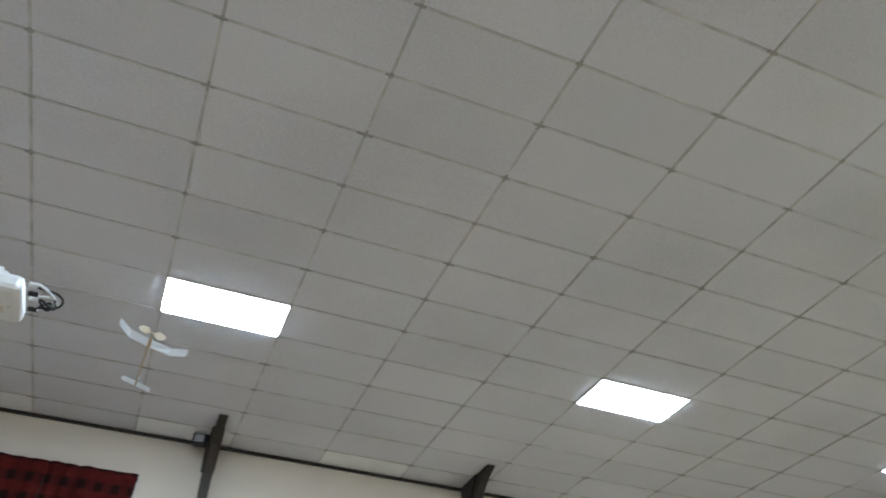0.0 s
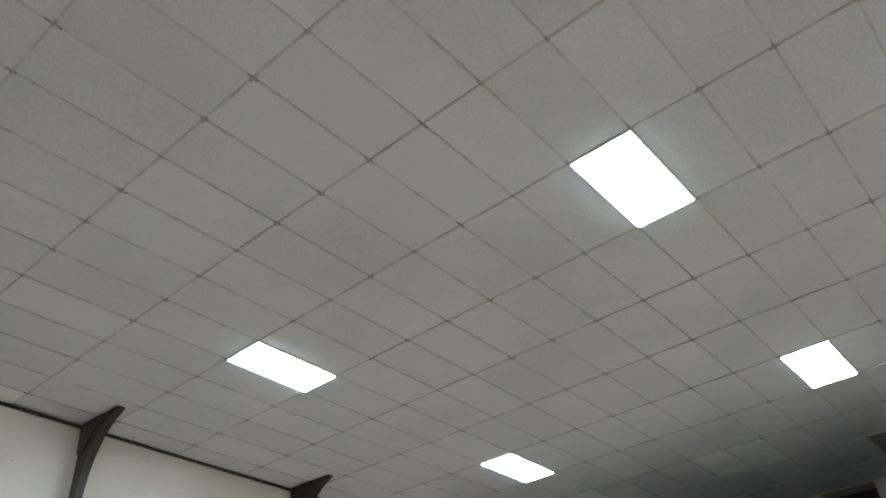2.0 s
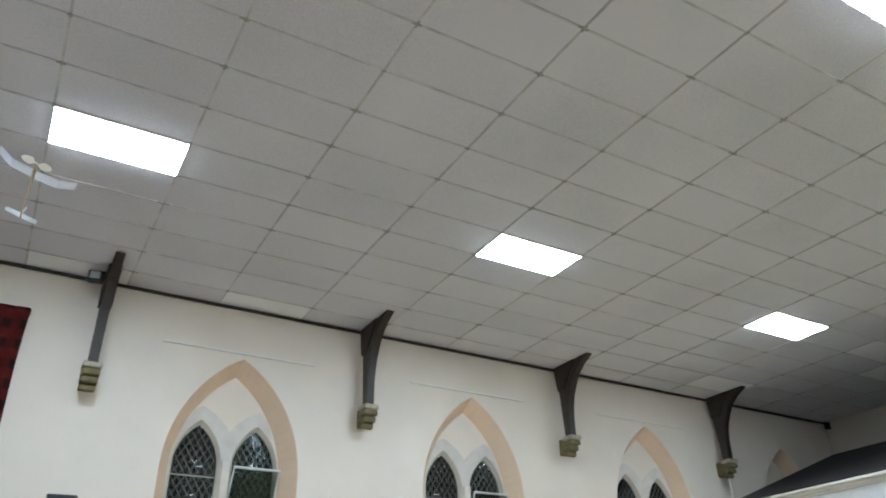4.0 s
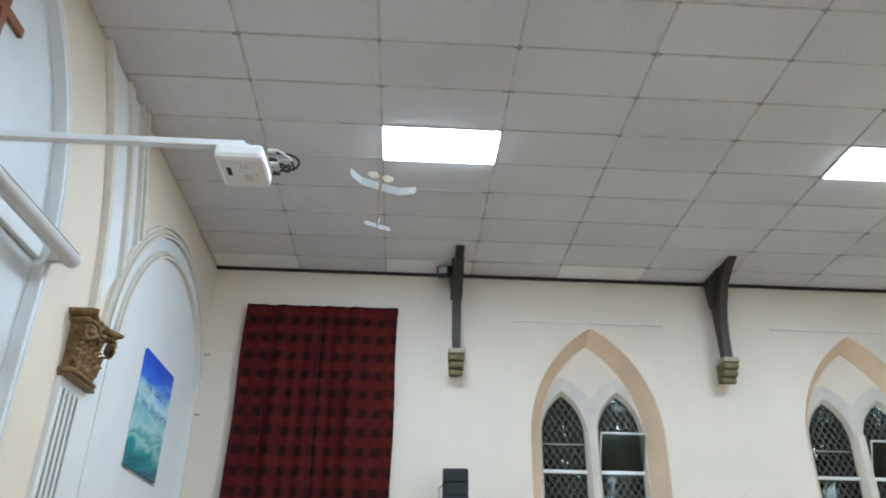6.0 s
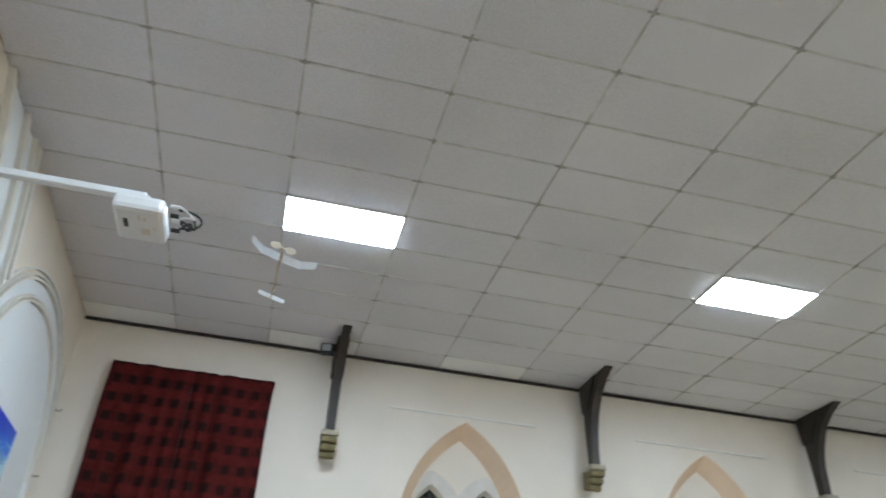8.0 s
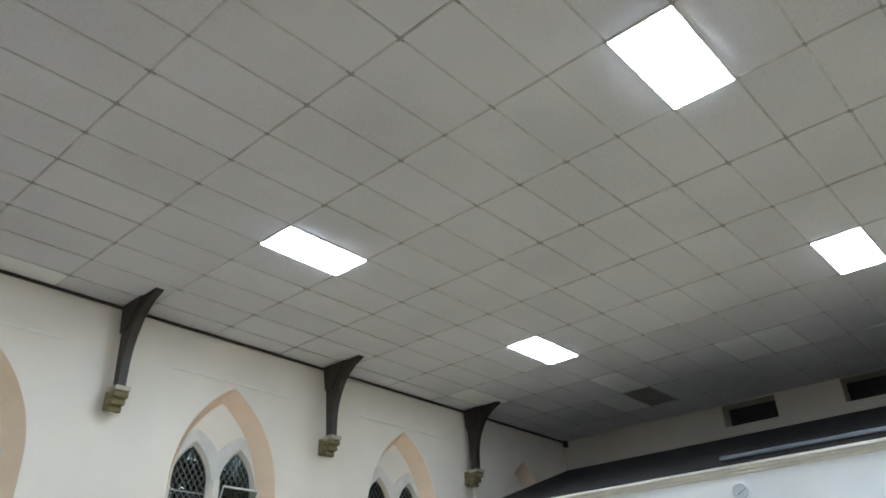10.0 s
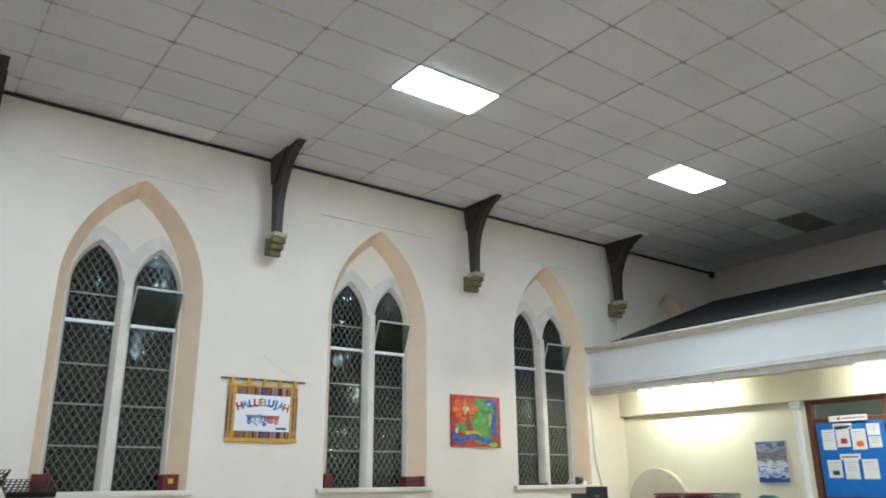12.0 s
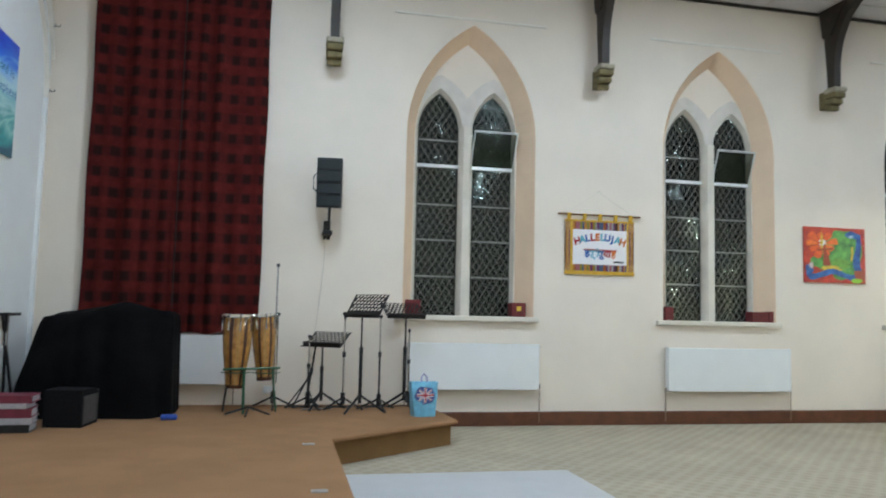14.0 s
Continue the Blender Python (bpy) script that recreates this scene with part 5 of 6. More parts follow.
for r in range(15):
    t = r / 14
    line = []
    for k in range(N):
        a = 2 * math.pi * k / N
        ca, sa = math.cos(a), math.sin(a)
        ex, ey = 0.80, 0.50
        sq = (abs(ca) ** 5 + abs(sa) ** 5) ** (-1 / 5)
        drape = 0.26 * abs(math.sin(5.5 * a + 1.3 + 0.4 * math.sin(3 * t))) ** 0.38 + 0.12 * abs(math.sin(8.5 * a + 0.4)) ** 0.5 + 0.03 * math.sin(23 * a + 2 + t)
        fold = 0.77 + 0.75 * drape * min(1, t * 1.6)
        if ca > 0.55:
            # straight hang at the end nearest the drums
            fold += (0.905 + 0.16 * drape - fold) * min(1, (ca - 0.55) / 0.25)
        grow = (0.0 if r == 0 else 0.40 + 0.57 * min(1, t / 0.22) + 0.05 * t)
        x = ex * ca * sq * grow * fold * 0.98 * (1 + 0.05 * t * (ca < -0.5))
        y = ey * sa * sq * grow * fold
        ridge = 1.17 + 0.16 * x * (x < 0.25) + 0.04 * (x >= 0.25) - 0.18 * max(0, x - 0.25) - 1.3 * max(0, -x - 0.57) - 0.05 * max(0, -x - 0.25) + 0.018 * math.sin(9 * x) + 0.02 * math.cos(5 * y + 2 * x)
        z = ridge * (1 - max(0, t - 0.22) / 0.78) if t > 0.22 else ridge - 0.03 * t
        line.append((x, y, max(0.006, z)))
    rows_.append(line)
solid("dust_sheet", loft(rows_, closed=True), CLOTH_B, "black cloth draped in folds over a drum kit", "cloth", smooth=True, at=(-3.74, -0.70, STAGE_Z))
MONITOR = material("matt black carpet covering", (0.010, 0.010, 0.011), 0.9, scale=40, vary=0.3, bump=0.3, spec=0.1)
mon = thing("stage_monitor", "black wedge monitor loudspeaker standing on the stage", "loudspeaker", at=(-3.84, -1.56, STAGE_Z), turn=-8)
part("cabinet", plate([(-0.2, 0), (0.2, 0), (0.2, 0.30), (0.12, 0.36), (-0.20, 0.36)], [], lambda u, v, d: (-0.20 + d, u, v), 0.36), MONITOR, mon)
# side grille coloured lighter than the cabinet, as the face that catches light
part("grille", boxed(0.162, -0.17, 0.03, 0.170, 0.17, 0.30, bevel=0.006), material("grey lit-side grille cloth", (0.055, 0.05, 0.05), 0.8, scale=40, vary=0.3, bump=0.2), mon, "grey lit-side grille")
part("corner", boxed(0.14, 0.19, 0.0, 0.165, 0.205, 0.34), BLACK_METAL, mon)
rs = random.Random(5)
AGED = material("aged page edges", (0.42, 0.41, 0.43), 0.8, scale=60, vary=0.2)
MAROON = material("maroon book cloth", (0.16, 0.02, 0.04), 0.6, scale=18, vary=0.2)
z = STAGE_Z
for k, (h, m) in enumerate(((0.075, BLACK), (0.06, AGED), (0.085, MAROON), (0.05, AGED), (0.07, MAROON))):
    b = thing("music_book", "thick hardback music book in a low stack on the stage", "book", at=(-4.30 + rs.uniform(-0.02, 0.02), -1.90, z), turn=rs.uniform(-6, 6), group="stacked books")
    part("pages", boxed(-0.20, -0.15, 0.007, 0.19, 0.14, h - 0.007), AGED, b)
    part("cover", boxed(-0.21, -0.16, h - 0.009, 0.20, 0.15, h - 0.001, bevel=0.002), m, b)
    part("back_cover", boxed(-0.21, -0.16, 0.0, 0.20, 0.15, 0.008, bevel=0.002), m, b)
    part("spine", boxed(-0.214, -0.163, 0.0, 0.203, -0.155, h - 0.001, bevel=0.002), m, b)
    z += h
kb = thing("keyboard_stand", "black folding keyboard stand at the edge of the stage", "stand", at=(-4.65, -1.02, STAGE_Z))
part("top_bar", boxed(-0.06, -0.2, 1.06, 0.05, 0.2, 1.09, bevel=0.006), BLACK, kb)
for s in (-1, 1):
    part("leg", rods(0.016, ((-0.02 * s, -0.15, 1.07), (0.055 * s, 0.15, 0.012)), seg=8), BLACK_METAL, kb)
    part("arm", rods(0.012, ((0.02 * s, -0.1, 1.06), (0.02 * s, -0.1, 0.75)), seg=8), CHROME, kb)
solid("cloth_bundle", boxed(-0.085, -0.06, 0, 0.085, 0.06, 0.055, bevel=0.02), material("royal blue cloth", (0.02, 0.06, 0.28), 0.9, scale=20, vary=0.3, bump=0.5), "small royal blue folded cloth on the stage", "cloth", at=(-2.97, -1.26, STAGE_Z), turn=8)

# shopping bag with a flag print
bag = thing("shopping_bag", "light blue shopping bag printed with a flag, standing open", "bag", at=(-0.20, -1.06, STAGE_Z), turn=4)
SKY = material("sky blue woven plastic", (0.16, 0.47, 0.66), 0.4, scale=9, vary=0.25, bump=0.4, fine=90)
q = random.Random(2)
bm = loft([[(sx * w + q.uniform(-0.008, 0.008), sy * d + q.uniform(-0.008, 0.008), z) for sx, sy in ((-1, -1), (-0.3, -1.08), (0.3, -1.05), (1, -1), (1, 1), (0.2, 1.05), (-1, 1))] for w, d, z in ((0.125, 0.085, 0.0), (0.135, 0.095, 0.10), (0.142, 0.09, 0.22), (0.152, 0.08, 0.33), (0.162, 0.07, 0.39), (0.15, 0.06, 0.385), (0.14, 0.05, 0.30))], closed=True)
part("bag_body", bm, SKY, bag)
FR, FB, FW = material("flag red", (0.45, 0.03, 0.05), 0.5), material("flag navy", (0.05, 0.08, 0.28), 0.5), PAPER
part("flag_ground", plate(blob(0, 0, 0.12, 0.10, seed=4), [], lambda u, v, d: (u, -0.100 - d, 0.245 + v), 0.002), FB, bag)
for k, (dx, dz, wd, m, o) in enumerate(((0.075, 0.06, 0.022, FW, 0.0025), (0.075, -0.06, 0.022, FW, 0.003), (0.10, 0.0, 0.034, FW, 0.0035), (0.0, 0.085, 0.034, FW, 0.004), (0.10, 0.0, 0.018, FR, 0.005), (0.0, 0.085, 0.018, FR, 0.0055), (0.075, 0.06, 0.008, FR, 0.0045), (0.075, -0.06, 0.008, FR, 0.0045))):
    L = math.hypot(dx, dz)
    nx, nz = -dz / L * wd / 2, dx / L * wd / 2
    part("flag_stripe", plate([(-dx + nx, -dz + nz), (dx + nx, dz + nz), (dx - nx, dz - nz), (-dx - nx, -dz - nz)], [], lambda u, v, d: (u, -0.1005 - o - d, 0.245 + v), 0.0006), m, bag)
part("handle", tube_path([(-0.04, -0.06, 0.37), (-0.03, -0.03, 0.45), (0.0, -0.01, 0.485), (0.03, -0.03, 0.45), (0.04, -0.06, 0.37)], 0.009, 8), material("lilac webbing", (0.30, 0.28, 0.50), 0.8), bag)
TUBE_DULL = material("dull floor plate", (0.34, 0.32, 0.30), 0.5, metal=0.3, scale=20, vary=0.2)
for x, y in ((-1.565, -2.84), (-1.555, -4.60)):
    p = thing("floor_socket", "flat pale metal floor socket cover in the stage carpet", "socket", at=(x, y, STAGE_Z), group="floor sockets")
    part("cover_plate", boxed(-0.055, -0.04, 0, 0.055, 0.04, 0.006, bevel=0.002), TUBE_DULL, p)
    part("lid", boxed(-0.035, -0.025, 0.006, 0.035, 0.025, 0.009, bevel=0.001), TUBE_DULL, p)
so = thing("wall_socket", "white double wall socket above the stage", "socket", at=(-1.96, 0, 0.47))
part("plate", boxed(-0.075, -0.012, -0.045, 0.075, 0, 0.045, bevel=0.004), PLASTIC_WHITE, so)
for s in (-1, 1):
    part("rocker", boxed(s * 0.035 - 0.01, -0.016, 0.005, s * 0.035 + 0.01, -0.012, 0.03), PLASTIC_WHITE, so)
part("plug", boxed(-0.06, -0.05, -0.04, -0.01, -0.012, 0.005, bevel=0.006), PLASTIC_WHITE, so)
rc = random.Random(8)
for k in range(4):
    x0, y0 = -1.9 + 0.45 * k, -0.22
    pts = [(x0 + 0.05 * q + 0.03 * math.sin(q * 1.1 + k), y0 + 0.05 * math.sin(q * 0.9 + k), STAGE_Z + 0.006) for q in range(12)]
    solid("floor_cable", tube_path(pts, 0.006, 6), BLACK, "loose black cable lying on the stage", "cable", group="stage cables")

for k in range(3):
    pts = [(-1.55 + 0.42 * k + 0.13 * math.cos(0.55 * q + k), -0.30 + 0.10 * math.sin(0.8 * q + 2 * k), STAGE_Z + 0.007 + 0.0006 * q) for q in range(22)]
    solid("coiled_lead", tube_path(pts, 0.006, 6), BLACK, "coiled black microphone lead on the stage", "cable", group="stage cables")

# pale board on the floor in front of the stage
solid("floor_board", boxed(-1.25, -5.0, 0.0, 0.86, -2.88, 0.018, bevel=0.004), material("pale grey board", (0.47, 0.47, 0.48), 0.5, scale=3, vary=0.06, bump=0.05), "large pale grey board lying flat on the carpet", "board")

# ---- under the gallery ----
sc = tagged(new("door_1"), "varnished wooden glazed screen with doors and a blue notice board", "door", kind="structure")
XS = 10.0
FW_ = WOOD_ORANGE
WOOD_DOOR = material("varnished door veneer", (0.085, 0.026, 0.011), 0.4, scale=6, vary=0.3, bump=0.08)
for y in (-3.70, -4.86, -6.05, -7.1, -8.16):
    part("post", boxed(XS - 0.02, y - 0.045, 0, XS + 0.10, y + 0.045, 2.70, bevel=0.006), FW_, sc)
for z0, z1 in ((2.62, 2.72), (2.30, 2.40), (0.0, 0.18)):
    for ya, yb in ((-3.745, -4.815), (-4.905, -6.005), (-6.095, -7.055), (-7.145, -8.115)):
        part("rail", boxed(XS, ya, z0, XS + 0.09, yb, z1, bevel=0.005), SKIRT if z0 > 2.5 else FW_, sc)
for ya, yb in ((-3.745, -4.815), (-4.905, -6.005), (-6.095, -7.055), (-7.145, -8.115)):
    part("pane", boxed(XS + 0.04, ya, 2.40, XS + 0.046, yb, 2.62), CLEAR, sc)
for ya, yb in ((-4.905, -6.005), (-6.095, -7.055), (-7.145, -8.115)):
    dr = part("door_leaf", plate([(ya - 0.01, 0.19), (yb + 0.01, 0.19), (yb + 0.01, 2.29), (ya - 0.01, 2.29)], [[(ya - 0.16, 0.9), (yb + 0.16, 0.9), (yb + 0.16, 2.15), (ya - 0.16, 2.15)]], lambda u, v, d: (XS + 0.03 + d, u, v), 0.045), WOOD_DOOR, sc, "reddish varnished door leaf")
    part("door_glass", boxed(XS + 0.05, ya - 0.15, 0.89, XS + 0.056, yb + 0.15, 2.16), DOOR_GLASS, dr)
    part("door_handle", rods(0.014, ((XS + 0.0, ya - 0.09, 0.95), (XS + 0.0, ya - 0.09, 1.15)), seg=8), CHROME, dr)
drape = [[(10.22 + 0.018 * math.sin(1.9 * k), -5.08 - 0.036 * k - 0.05 * math.sin(z), z) for k in range(21)] for z in (0.55, 1.1, 1.65, 2.2)]
part("door_curtain", loft(drape), material("grey lilac lining cloth", (0.33, 0.31, 0.34), 0.9, scale=9, vary=0.15, bump=0.2), sc, "grey lilac curtain hanging behind the door glass", smooth=True)
part("pin_panel", boxed(XS + 0.02, -4.815, 0.18, XS + 0.06, -3.745, 2.30), SKIRT, sc)
nb = thing("notice_board", "blue felt notice board with pinned white papers on the wooden screen", "notice board", at=(XS - 0.005, -4.28, 0))
FELT = material("blue felt", (0.02, 0.16, 0.52), 0.95, scale=12, vary=0.08, bump=0.2, fine=250, spec=0.1)
part("felt", boxed(0, -0.50, 1.25, 0.02, 0.50, 2.33, bevel=0.003), FELT, nb)
part("heading", boxed(-0.03, -0.30, 2.34, -0.022, 0.27, 2.425), PAPER, nb, "white heading strip")
heart = [(0.016 * 16 * math.sin(a) ** 3 / 10, 0.0016 * (13 * math.cos(a) - 5 * math.cos(2 * a) - 2 * math.cos(3 * a) - math.cos(4 * a))) for a in [2 * math.pi * k / 24 for k in range(24)]]
part("heart", plate([(0.12 + u, 2.383 + v) for u, v in heart], [], lambda u, v, d: (-0.0305 - d, u, v), 0.001), FR, nb)
part("heading_bar", boxed(-0.0315, -0.27, 2.37, -0.0302, 0.06, 2.395), material("pink bar", (0.55, 0.30, 0.33), 0.7), nb)
papers = [(0.10, 2.27, 0.28, 0.09), (0.33, 2.08, 0.20, 0.30), (0.11, 2.12, 0.20, 0.31), (-0.12, 2.07, 0.21, 0.30), (-0.345, 2.20, 0.18, 0.17), (-0.345, 2.02, 0.18, 0.16), (0.05, 1.82, 0.30, 0.085), (0.30, 1.65, 0.21, 0.26), (0.05, 1.64, 0.21, 0.28), (-0.22, 1.64, 0.22, 0.28)]
for k, (y, zc, w, h) in enumerate(papers):
    pp = part("paper", boxed(-0.004, y - w / 2, zc - h / 2, -0.001, y + w / 2, zc + h / 2), PAPER, nb)
    if h < 0.1:
        part("print_bar", boxed(-0.0055, y - w * 0.4, zc - 0.012, -0.0045, y + w * 0.4, zc + 0.008), LEAD, pp)
    else:
        for q in range(4):
            part("print_bar", boxed(-0.0055, y - w * (0.36 - 0.05 * (q % 2)), zc + h * (0.36 - 0.13 * q) - 0.006, -0.0045, y + w * 0.36, zc + h * (0.36 - 0.13 * q)), FAINT if q else LEAD, pp)
        if k in (2, 3, 7):
            part("print_picture", boxed(-0.006, y - w * 0.28, zc - h * 0.35, -0.0045, y + w * 0.2, zc - h * 0.1), [P_ORANGE, INK, FR][k % 3], pp)
ps = thing("pilaster", "slim white column with a small moulded cap under the beam", "column", at=(9.96, -3.53, 0))
part("shaft", rods(0.05, ((0, 0, 0.1), (0, 0, 2.58)), seg=16), WHITE, ps)
part("cap", boxed(-0.07, -0.10, 2.62, 0.06, 0.10, 2.70, bevel=0.012), WHITE, ps)
part("neck", boxed(-0.06, -0.07, 2.56, 0.05, 0.07, 2.62, bevel=0.012), WHITE, ps)
part("base", boxed(-0.07, -0.09, 0.0, 0.05, 0.09, 0.12, bevel=0.012), WHITE, ps)
pic = thing("canvas_painting", "unframed photo canvas of blue and grey flowing water", "picture", at=(9.998, -2.98, 1.78))
WATER = swirl("blue water print", [(0.10, (0.02, 0.07, 0.38)), (0.18, (0.62, 0.68, 0.76)), (0.26, (0.03, 0.10, 0.42)), (0.34, (0.66, 0.72, 0.80)), (0.46, (0.50, 0.56, 0.62)), (0.54, (0.09, 0.10, 0.10)), (0.62, (0.24, 0.22, 0.17)), (0.72, (0.07, 0.10, 0.22)), (0.82, (0.30, 0.32, 0.33)), (0.94, (0.05, 0.10, 0.26))], "Z", -0.32, 0.32, 0.7, 9.0)
part("canvas", boxed(-0.03, -0.255, -0.32, 0, 0.255, 0.32, bevel=0.004), WATER, pic)
half_disc = [(-0.70 + 0.66 * math.cos(math.pi * k / 30), 1.05 + 0.66 * math.sin(math.pi * k / 30)) for k in range(31)] + [(-1.36, 0.0), (-0.04, 0.0)]
solid("arched_board", plate(half_disc, [], lambda u, v, d: (10.0 - d, u, v), 0.09), material("buff board paint", (0.60, 0.54, 0.44), 0.6, scale=2, vary=0.05), "round headed buff board standing against the wall", "board")
lobby = thing("lobby_light", "round glowing ceiling light in the lobby behind the screen", "light", at=(11.6, -6.1, 3.12))
part("dish", lathe([(0.05, 0.0), (0.22, -0.02), (0.24, -0.05), (0.20, -0.10), (0.05, -0.13)], 24), LOBBY_LAMP, lobby)
solid("ceiling_lobby", boxed(10.15, Y0, 3.14, 13.4, 0, 3.24), WHITE, "plain white lobby ceiling", "ceiling", kind="structure")
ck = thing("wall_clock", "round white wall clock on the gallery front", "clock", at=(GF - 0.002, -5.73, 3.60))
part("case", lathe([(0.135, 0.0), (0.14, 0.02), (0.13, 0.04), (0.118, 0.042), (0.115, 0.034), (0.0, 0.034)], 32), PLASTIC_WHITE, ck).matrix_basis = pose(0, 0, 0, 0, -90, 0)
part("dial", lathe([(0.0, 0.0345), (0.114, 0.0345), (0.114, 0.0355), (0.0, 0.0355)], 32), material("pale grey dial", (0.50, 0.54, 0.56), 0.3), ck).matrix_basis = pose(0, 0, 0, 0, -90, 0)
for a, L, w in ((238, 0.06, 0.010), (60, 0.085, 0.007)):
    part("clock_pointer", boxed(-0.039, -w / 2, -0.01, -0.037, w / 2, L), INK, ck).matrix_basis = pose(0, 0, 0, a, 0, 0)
for k in range(12):
    part("hour_mark", boxed(-0.0385, -0.003, 0.092, -0.0365, 0.003, 0.108), INK, ck).matrix_basis = pose(0, 0, 0, 30 * k, 0, 0)

# sound desk
dk = thing("sound_desk", "oak veneered sound desk with a tall front panel", "desk", at=(8.097, -1.097, 0), turn=-45)
part("front_panel", boxed(-0.675, -0.035, 0.0, 0.675, 0.0, 1.165, bevel=0.004), WOOD_DESK, dk)
for s in (-1, 1):
    part("side_panel", boxed(s * 0.655 - 0.02, 0.002, 0.0, s * 0.655 + 0.02, 0.42, 1.15, bevel=0.004), WOOD_DESK, dk)
part("desk_top", boxed(-0.63, 0.002, 0.95, 0.63, 0.42, 0.985, bevel=0.004), WOOD_DESK, dk)
part("capping", boxed(-0.685, -0.045, 1.166, 0.685, 0.012, 1.19, bevel=0.004), WOOD_DESK, dk)
lp = thing("monitor", "small black flat monitor standing on the sound desk", "monitor", at=(8.147, -0.835, 1.03), turn=-38)
part("screen", boxed(-0.18, -0.02, 0.10, 0.18, 0.02, 0.385, bevel=0.006), BLACK, lp)
part("maker_mark", boxed(-0.04, -0.0215, 0.22, 0.04, -0.0195, 0.245), LEAD, lp)
part("foot", boxed(-0.10, -0.06, -0.045, 0.10, 0.06, 0.015, bevel=0.004), BLACK, lp)
part("neck", boxed(-0.02, 0.0, 0.014, 0.02, 0.025, 0.12), BLACK, lp)
mx = thing("mixing_console", "low black mixing console on the sound desk", "mixer", at=(7.95, -0.67, 0.985), turn=-45)
part("case", plate([(-0.14, 0), (0.16, 0), (0.16, 0.31), (0.12, 0.32), (-0.14, 0.08)], [], lambda u, v, d: (-0.17 + d, u, v), 0.34), BLACK, mx)
for k in range(5):
    part("fader", boxed(-0.13 + 0.06 * k, -0.02, 0.155, -0.11 + 0.06 * k, 0.02, 0.19), LEAD, mx)


# stacked chairs
BURG = material("burgundy chair cloth", (0.16, 0.018, 0.042), 0.9, scale=14, vary=0.25, bump=0.3, fine=250, spec=0.1)
TUBE_GREY = material("grey chair tube", (0.26, 0.29, 0.29), 0.35, metal=0.6, scale=20, vary=0.1)
first = None
rs = random.Random(31)
for sx, sy, n in ((8.80, -2.04, 27), (8.86, -2.57, 27)):
    for k in range(n):
        m = pose(sx + rs.uniform(-0.012, 0.012), sy + rs.uniform(-0.012, 0.012), 0.008 + 0.0482 * k, 0, 0, rs.uniform(-1.5, 1.5) + 90)
        if first is None:
            c = first = thing("stacking_chair", "burgundy padded chair with grey tubular frame, in a stack", "chair", group="stacked chairs")
            c.matrix_basis = m
            part("seat", boxed(-0.23, -0.05, 0.024, 0.23, 0.40, 0.046, bevel=0.008), BURG, c, "burgundy padded seat")
            part("backrest", boxed(-0.22, -0.40, 0.024, 0.22, -0.10, 0.044, bevel=0.008), BURG, c, "burgundy padded back")
            for s in (-1, 1):
                part("side_tube", tube_path([(s * 0.25, -0.36, 0.035), (s * 0.25, 0.36, 0.035), (s * 0.25, 0.38, 0.015)], 0.010, 8), TUBE_GREY, c)
                part("leg", rods(0.008, ((s * 0.25, -0.30, 0.012), (s * 0.25, 0.30, 0.010)), seg=8), TUBE_GREY, c)
            part("cross_tube", rods(0.011, ((-0.25, -0.35, 0.02), (0.25, -0.35, 0.02)), seg=8), TUBE_GREY, c)
        else:
            copy_thing(first, m)
tr = thing("chair_trolley", "black bent tube trolley frame round the stacked chairs", "trolley", at=(8.46, -2.36, 0))
for y in (-0.55, 0.05, 0.62):
    part("hoop", tube_path([(0.0, y, 0.0), (0.0, y, 1.18), (0.02, y - 0.02, 1.22), (0.06, y - 0.05, 1.235), (0.10, y - 0.22, 1.235), (0.10, y - 0.28, 1.20)], 0.012, 8), BLACK_METAL, tr)
part("base_rail", rods(0.014, ((0.0, -0.55, 0.03), (0.0, 0.62, 0.03)), seg=8), BLACK_METAL, tr)

# green plastic garden chairs, stacked
GREEN = material("green garden plastic", (0.02, 0.10, 0.075), 0.4, scale=10, vary=0.12, bump=0.03)
gfirst = None
for k in range(6):
    m = pose(8.95, -3.66, 0.08 * k, 0, 0, 78)
    if gfirst is None:
        g = gfirst = thing("garden_chair", "dark green moulded plastic armchair in a stack", "chair", group="garden chairs")
        g.matrix_basis = m
        part("seat", boxed(-0.24, -0.22, 0.40, 0.24, 0.22, 0.425, bevel=0.01), GREEN, g)
        for s in (-1, 1):
            for y in (-0.2, 0.2):
                part("leg", rods(0.026, ((s * 0.24, y, 0.40), (s * 0.27, y * 1.2, 0.0)), seg=8), GREEN, g)
            part("armrest", tube_path([(s * 0.27, -0.24, 0.40), (s * 0.28, -0.24, 0.62), (s * 0.28, -0.18, 0.65), (s * 0.28, 0.2, 0.66), (s * 0.25, 0.24, 0.7)], 0.022, 8), GREEN, g)
        bm = bmesh.new()
        part("back_shell", loft([[(0.24 * math.sin(a) * w, 0.22 + 0.06 * math.cos(a) + 0.09 * (z - 0.42), z) for a in [-1.4 + 2.8 * q / 10 for q in range(11)]] + [(0.225 * math.sin(a) * w, 0.20 + 0.06 * math.cos(a) + 0.09 * (z - 0.42), z) for a in [1.4 - 2.8 * q / 10 for q in range(11)]] for w, z in ((1.0, 0.42), (1.05, 0.6), (1.0, 0.78), (0.8, 0.86), (0.5, 0.89))], closed=True), GREEN, g)
        bm.free()
    else:
        copy_thing(gfirst, m)

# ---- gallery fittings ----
# added sheet, near black, in place of the unlit space past the openings
solid("backdrop_gable", boxed(X1 + 0.401, -7.5, 5.6, X1 + 0.45, -3.8, 6.3), GALLERY, "near-black sheet for the darkness beyond the high gable openings", "backdrop", kind="structure")
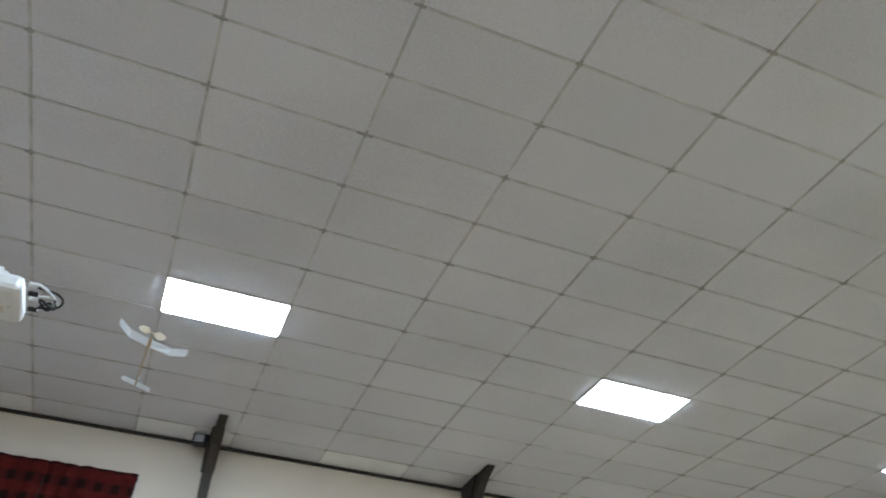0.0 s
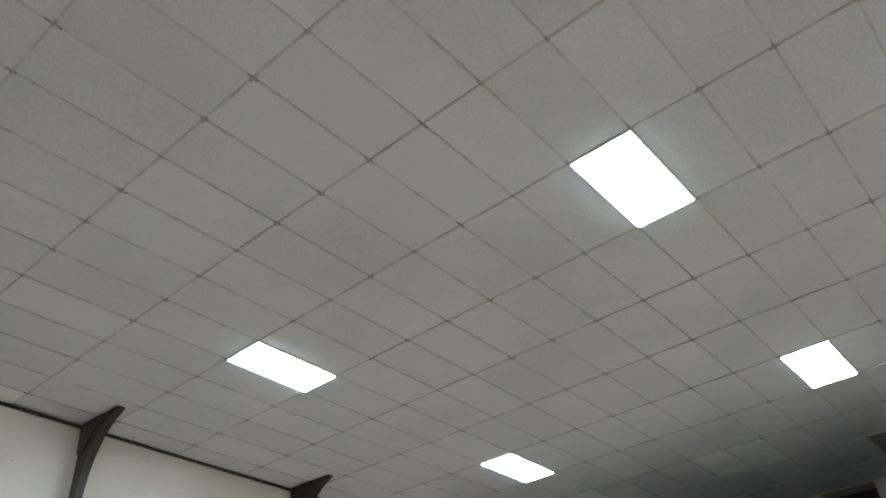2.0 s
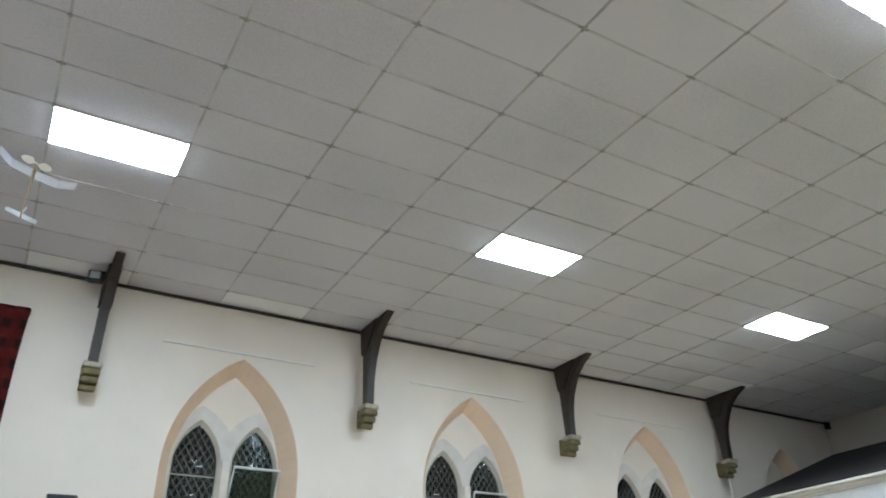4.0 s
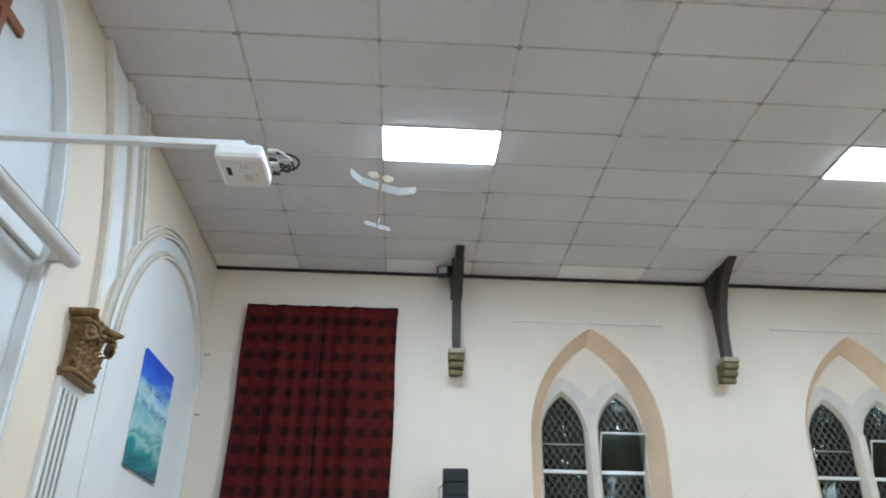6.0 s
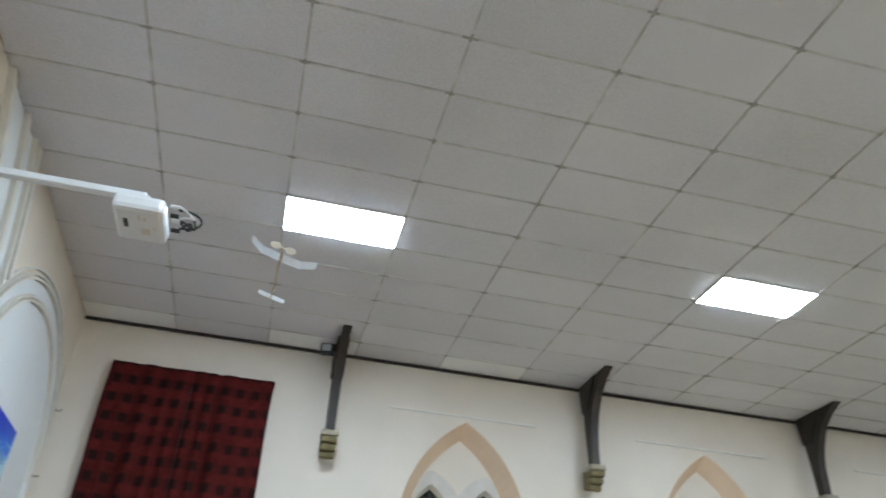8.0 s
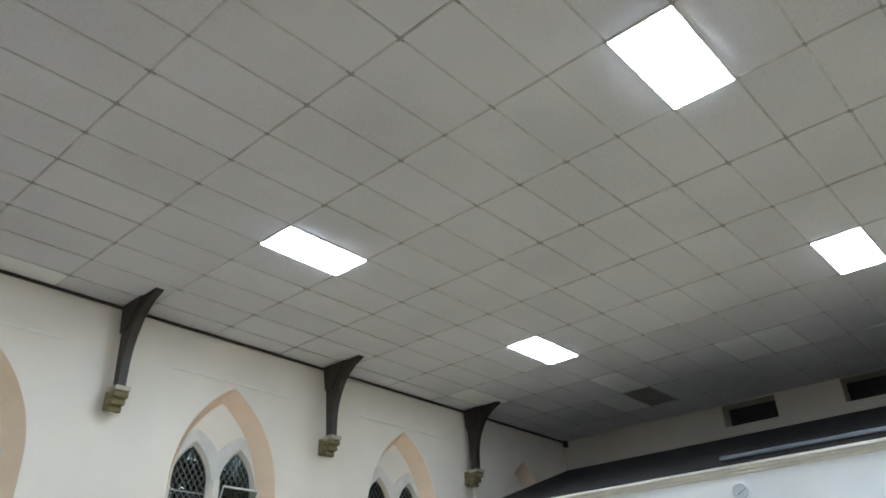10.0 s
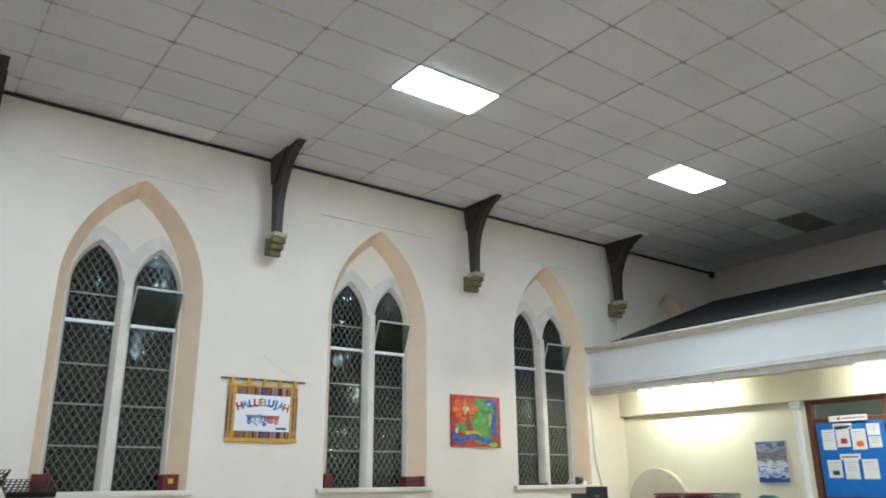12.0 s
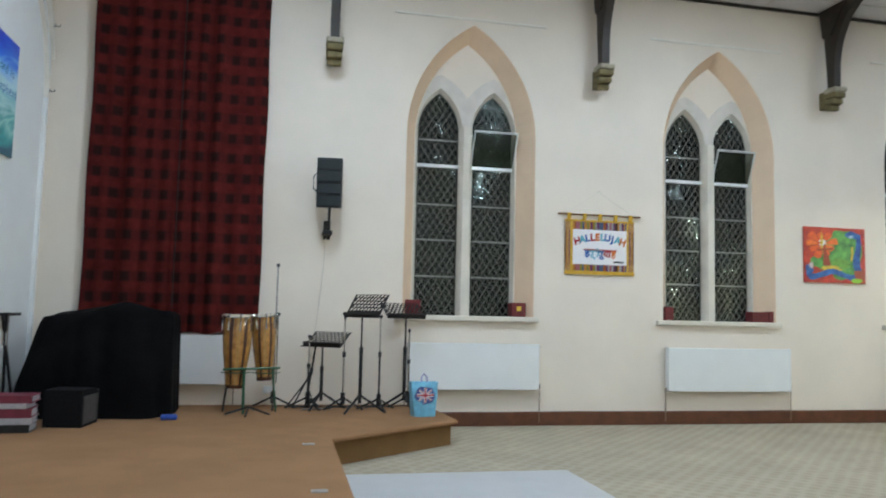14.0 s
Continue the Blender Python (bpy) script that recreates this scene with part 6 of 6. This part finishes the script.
bench = thing("gallery_bench", "dark wooden bench with a worn grey top on the gallery tiers", "bench", at=(9.62, -6.55, 4.16))
part("seat", boxed(-0.18, -1.2, 0.0, 0.18, 1.2, 0.06, bevel=0.01), material("worn grey bench top", (0.13, 0.14, 0.16), 0.5, scale=5, vary=0.2), bench)
part("support", boxed(-0.15, -1.1, -0.3, 0.15, 1.1, 0.0), GALLERY, bench)

# ---- model aeroplane in the air ----
pl = thing("model_aeroplane", "small white foam rubber powered model aeroplane in flight", "model aeroplane", at=(-2.205, -5.41, 4.30))
pl.matrix_basis = pose(-2.205, -5.41, 4.30, 6, -15, 182)
FOAM = material("white foam", (0.80, 0.82, 0.84), 0.7, scale=30, vary=0.05, bump=0.1)
ft = FOAM.node_tree
tl, mixs = ft.nodes.new("ShaderNodeBsdfTranslucent"), ft.nodes.new("ShaderNodeMixShader")
tl.inputs["Color"].default_value = (0.85, 0.87, 0.88, 1)
ft.links.new(ft.nodes["Principled BSDF"].outputs[0], mixs.inputs[1])
ft.links.new(tl.outputs[0], mixs.inputs[2])
ft.links.new(mixs.outputs[0], ft.nodes["Material Output"].inputs[0])
BALSA = material("balsa stick", (0.58, 0.46, 0.28), 0.7, scale=20, vary=0.15)


def aerofoil(stations, chord, thick):
    loops = []
    for x, z, c in stations:
        loops.append([(x, chord * c * u, z + thick * v) for u, v in ((0.35, 0.0), (0.15, 0.9), (-0.25, 0.8), (-0.65, 0.0), (-0.25, -0.2), (0.15, -0.1))])
    return loft(loops, closed=True)


part("wing", aerofoil([(-0.235, 0.055, 0.8), (-0.225, 0.05, 0.95), (-0.14, 0.006, 1.0), (0.0, 0.0, 1.0), (0.14, 0.006, 1.0), (0.225, 0.05, 0.95), (0.235, 0.055, 0.8)], 0.085, 0.008), FOAM, pl, "white foam wing with raised tips")
part("fuselage", rods(0.005, ((0, 0.10, -0.012), (0, -0.50, -0.012)), seg=8), BALSA, pl, "thin balsa stick")
part("tailplane", aerofoil([(-0.10, -0.006, 0.9), (0, -0.006, 1.0), (0.10, -0.006, 0.9)], 0.06, 0.004), FOAM, pl).matrix_basis = pose(0, -0.47, 0)
part("fin", plate([(-0.50, 0.0), (-0.44, 0.0), (-0.46, 0.06), (-0.49, 0.065)], [], lambda u, v, d: (-0.002 + d, u, v), 0.004), FOAM, pl)
part("wing_clip", boxed(-0.008, -0.05, -0.014, 0.008, 0.045, 0.004), BALSA, pl)
for s in (-1, 1):
    part("propeller_blade", loft([[(s * 0.008, 0.112, -0.012), (s * 0.008, 0.117, -0.012)], [(s * 0.035, 0.105, -0.035), (s * 0.035, 0.122, 0.012)], [(s * 0.075, 0.108, -0.030), (s * 0.075, 0.120, 0.006)], [(s * 0.09, 0.112, -0.014), (s * 0.09, 0.116, -0.008)]]), material("pale propeller plastic", (0.62, 0.55, 0.44), 0.5), pl)
part("nose_block", rods(0.007, ((0, 0.095, -0.012), (0, 0.115, -0.012)), seg=8), BALSA, pl)
part("rubber_motor", tube_path([(0, 0.10, -0.016), (0.002, 0.0, -0.028), (-0.002, -0.15, -0.03), (0, -0.28, -0.016)], 0.003, 6), BALSA, pl)
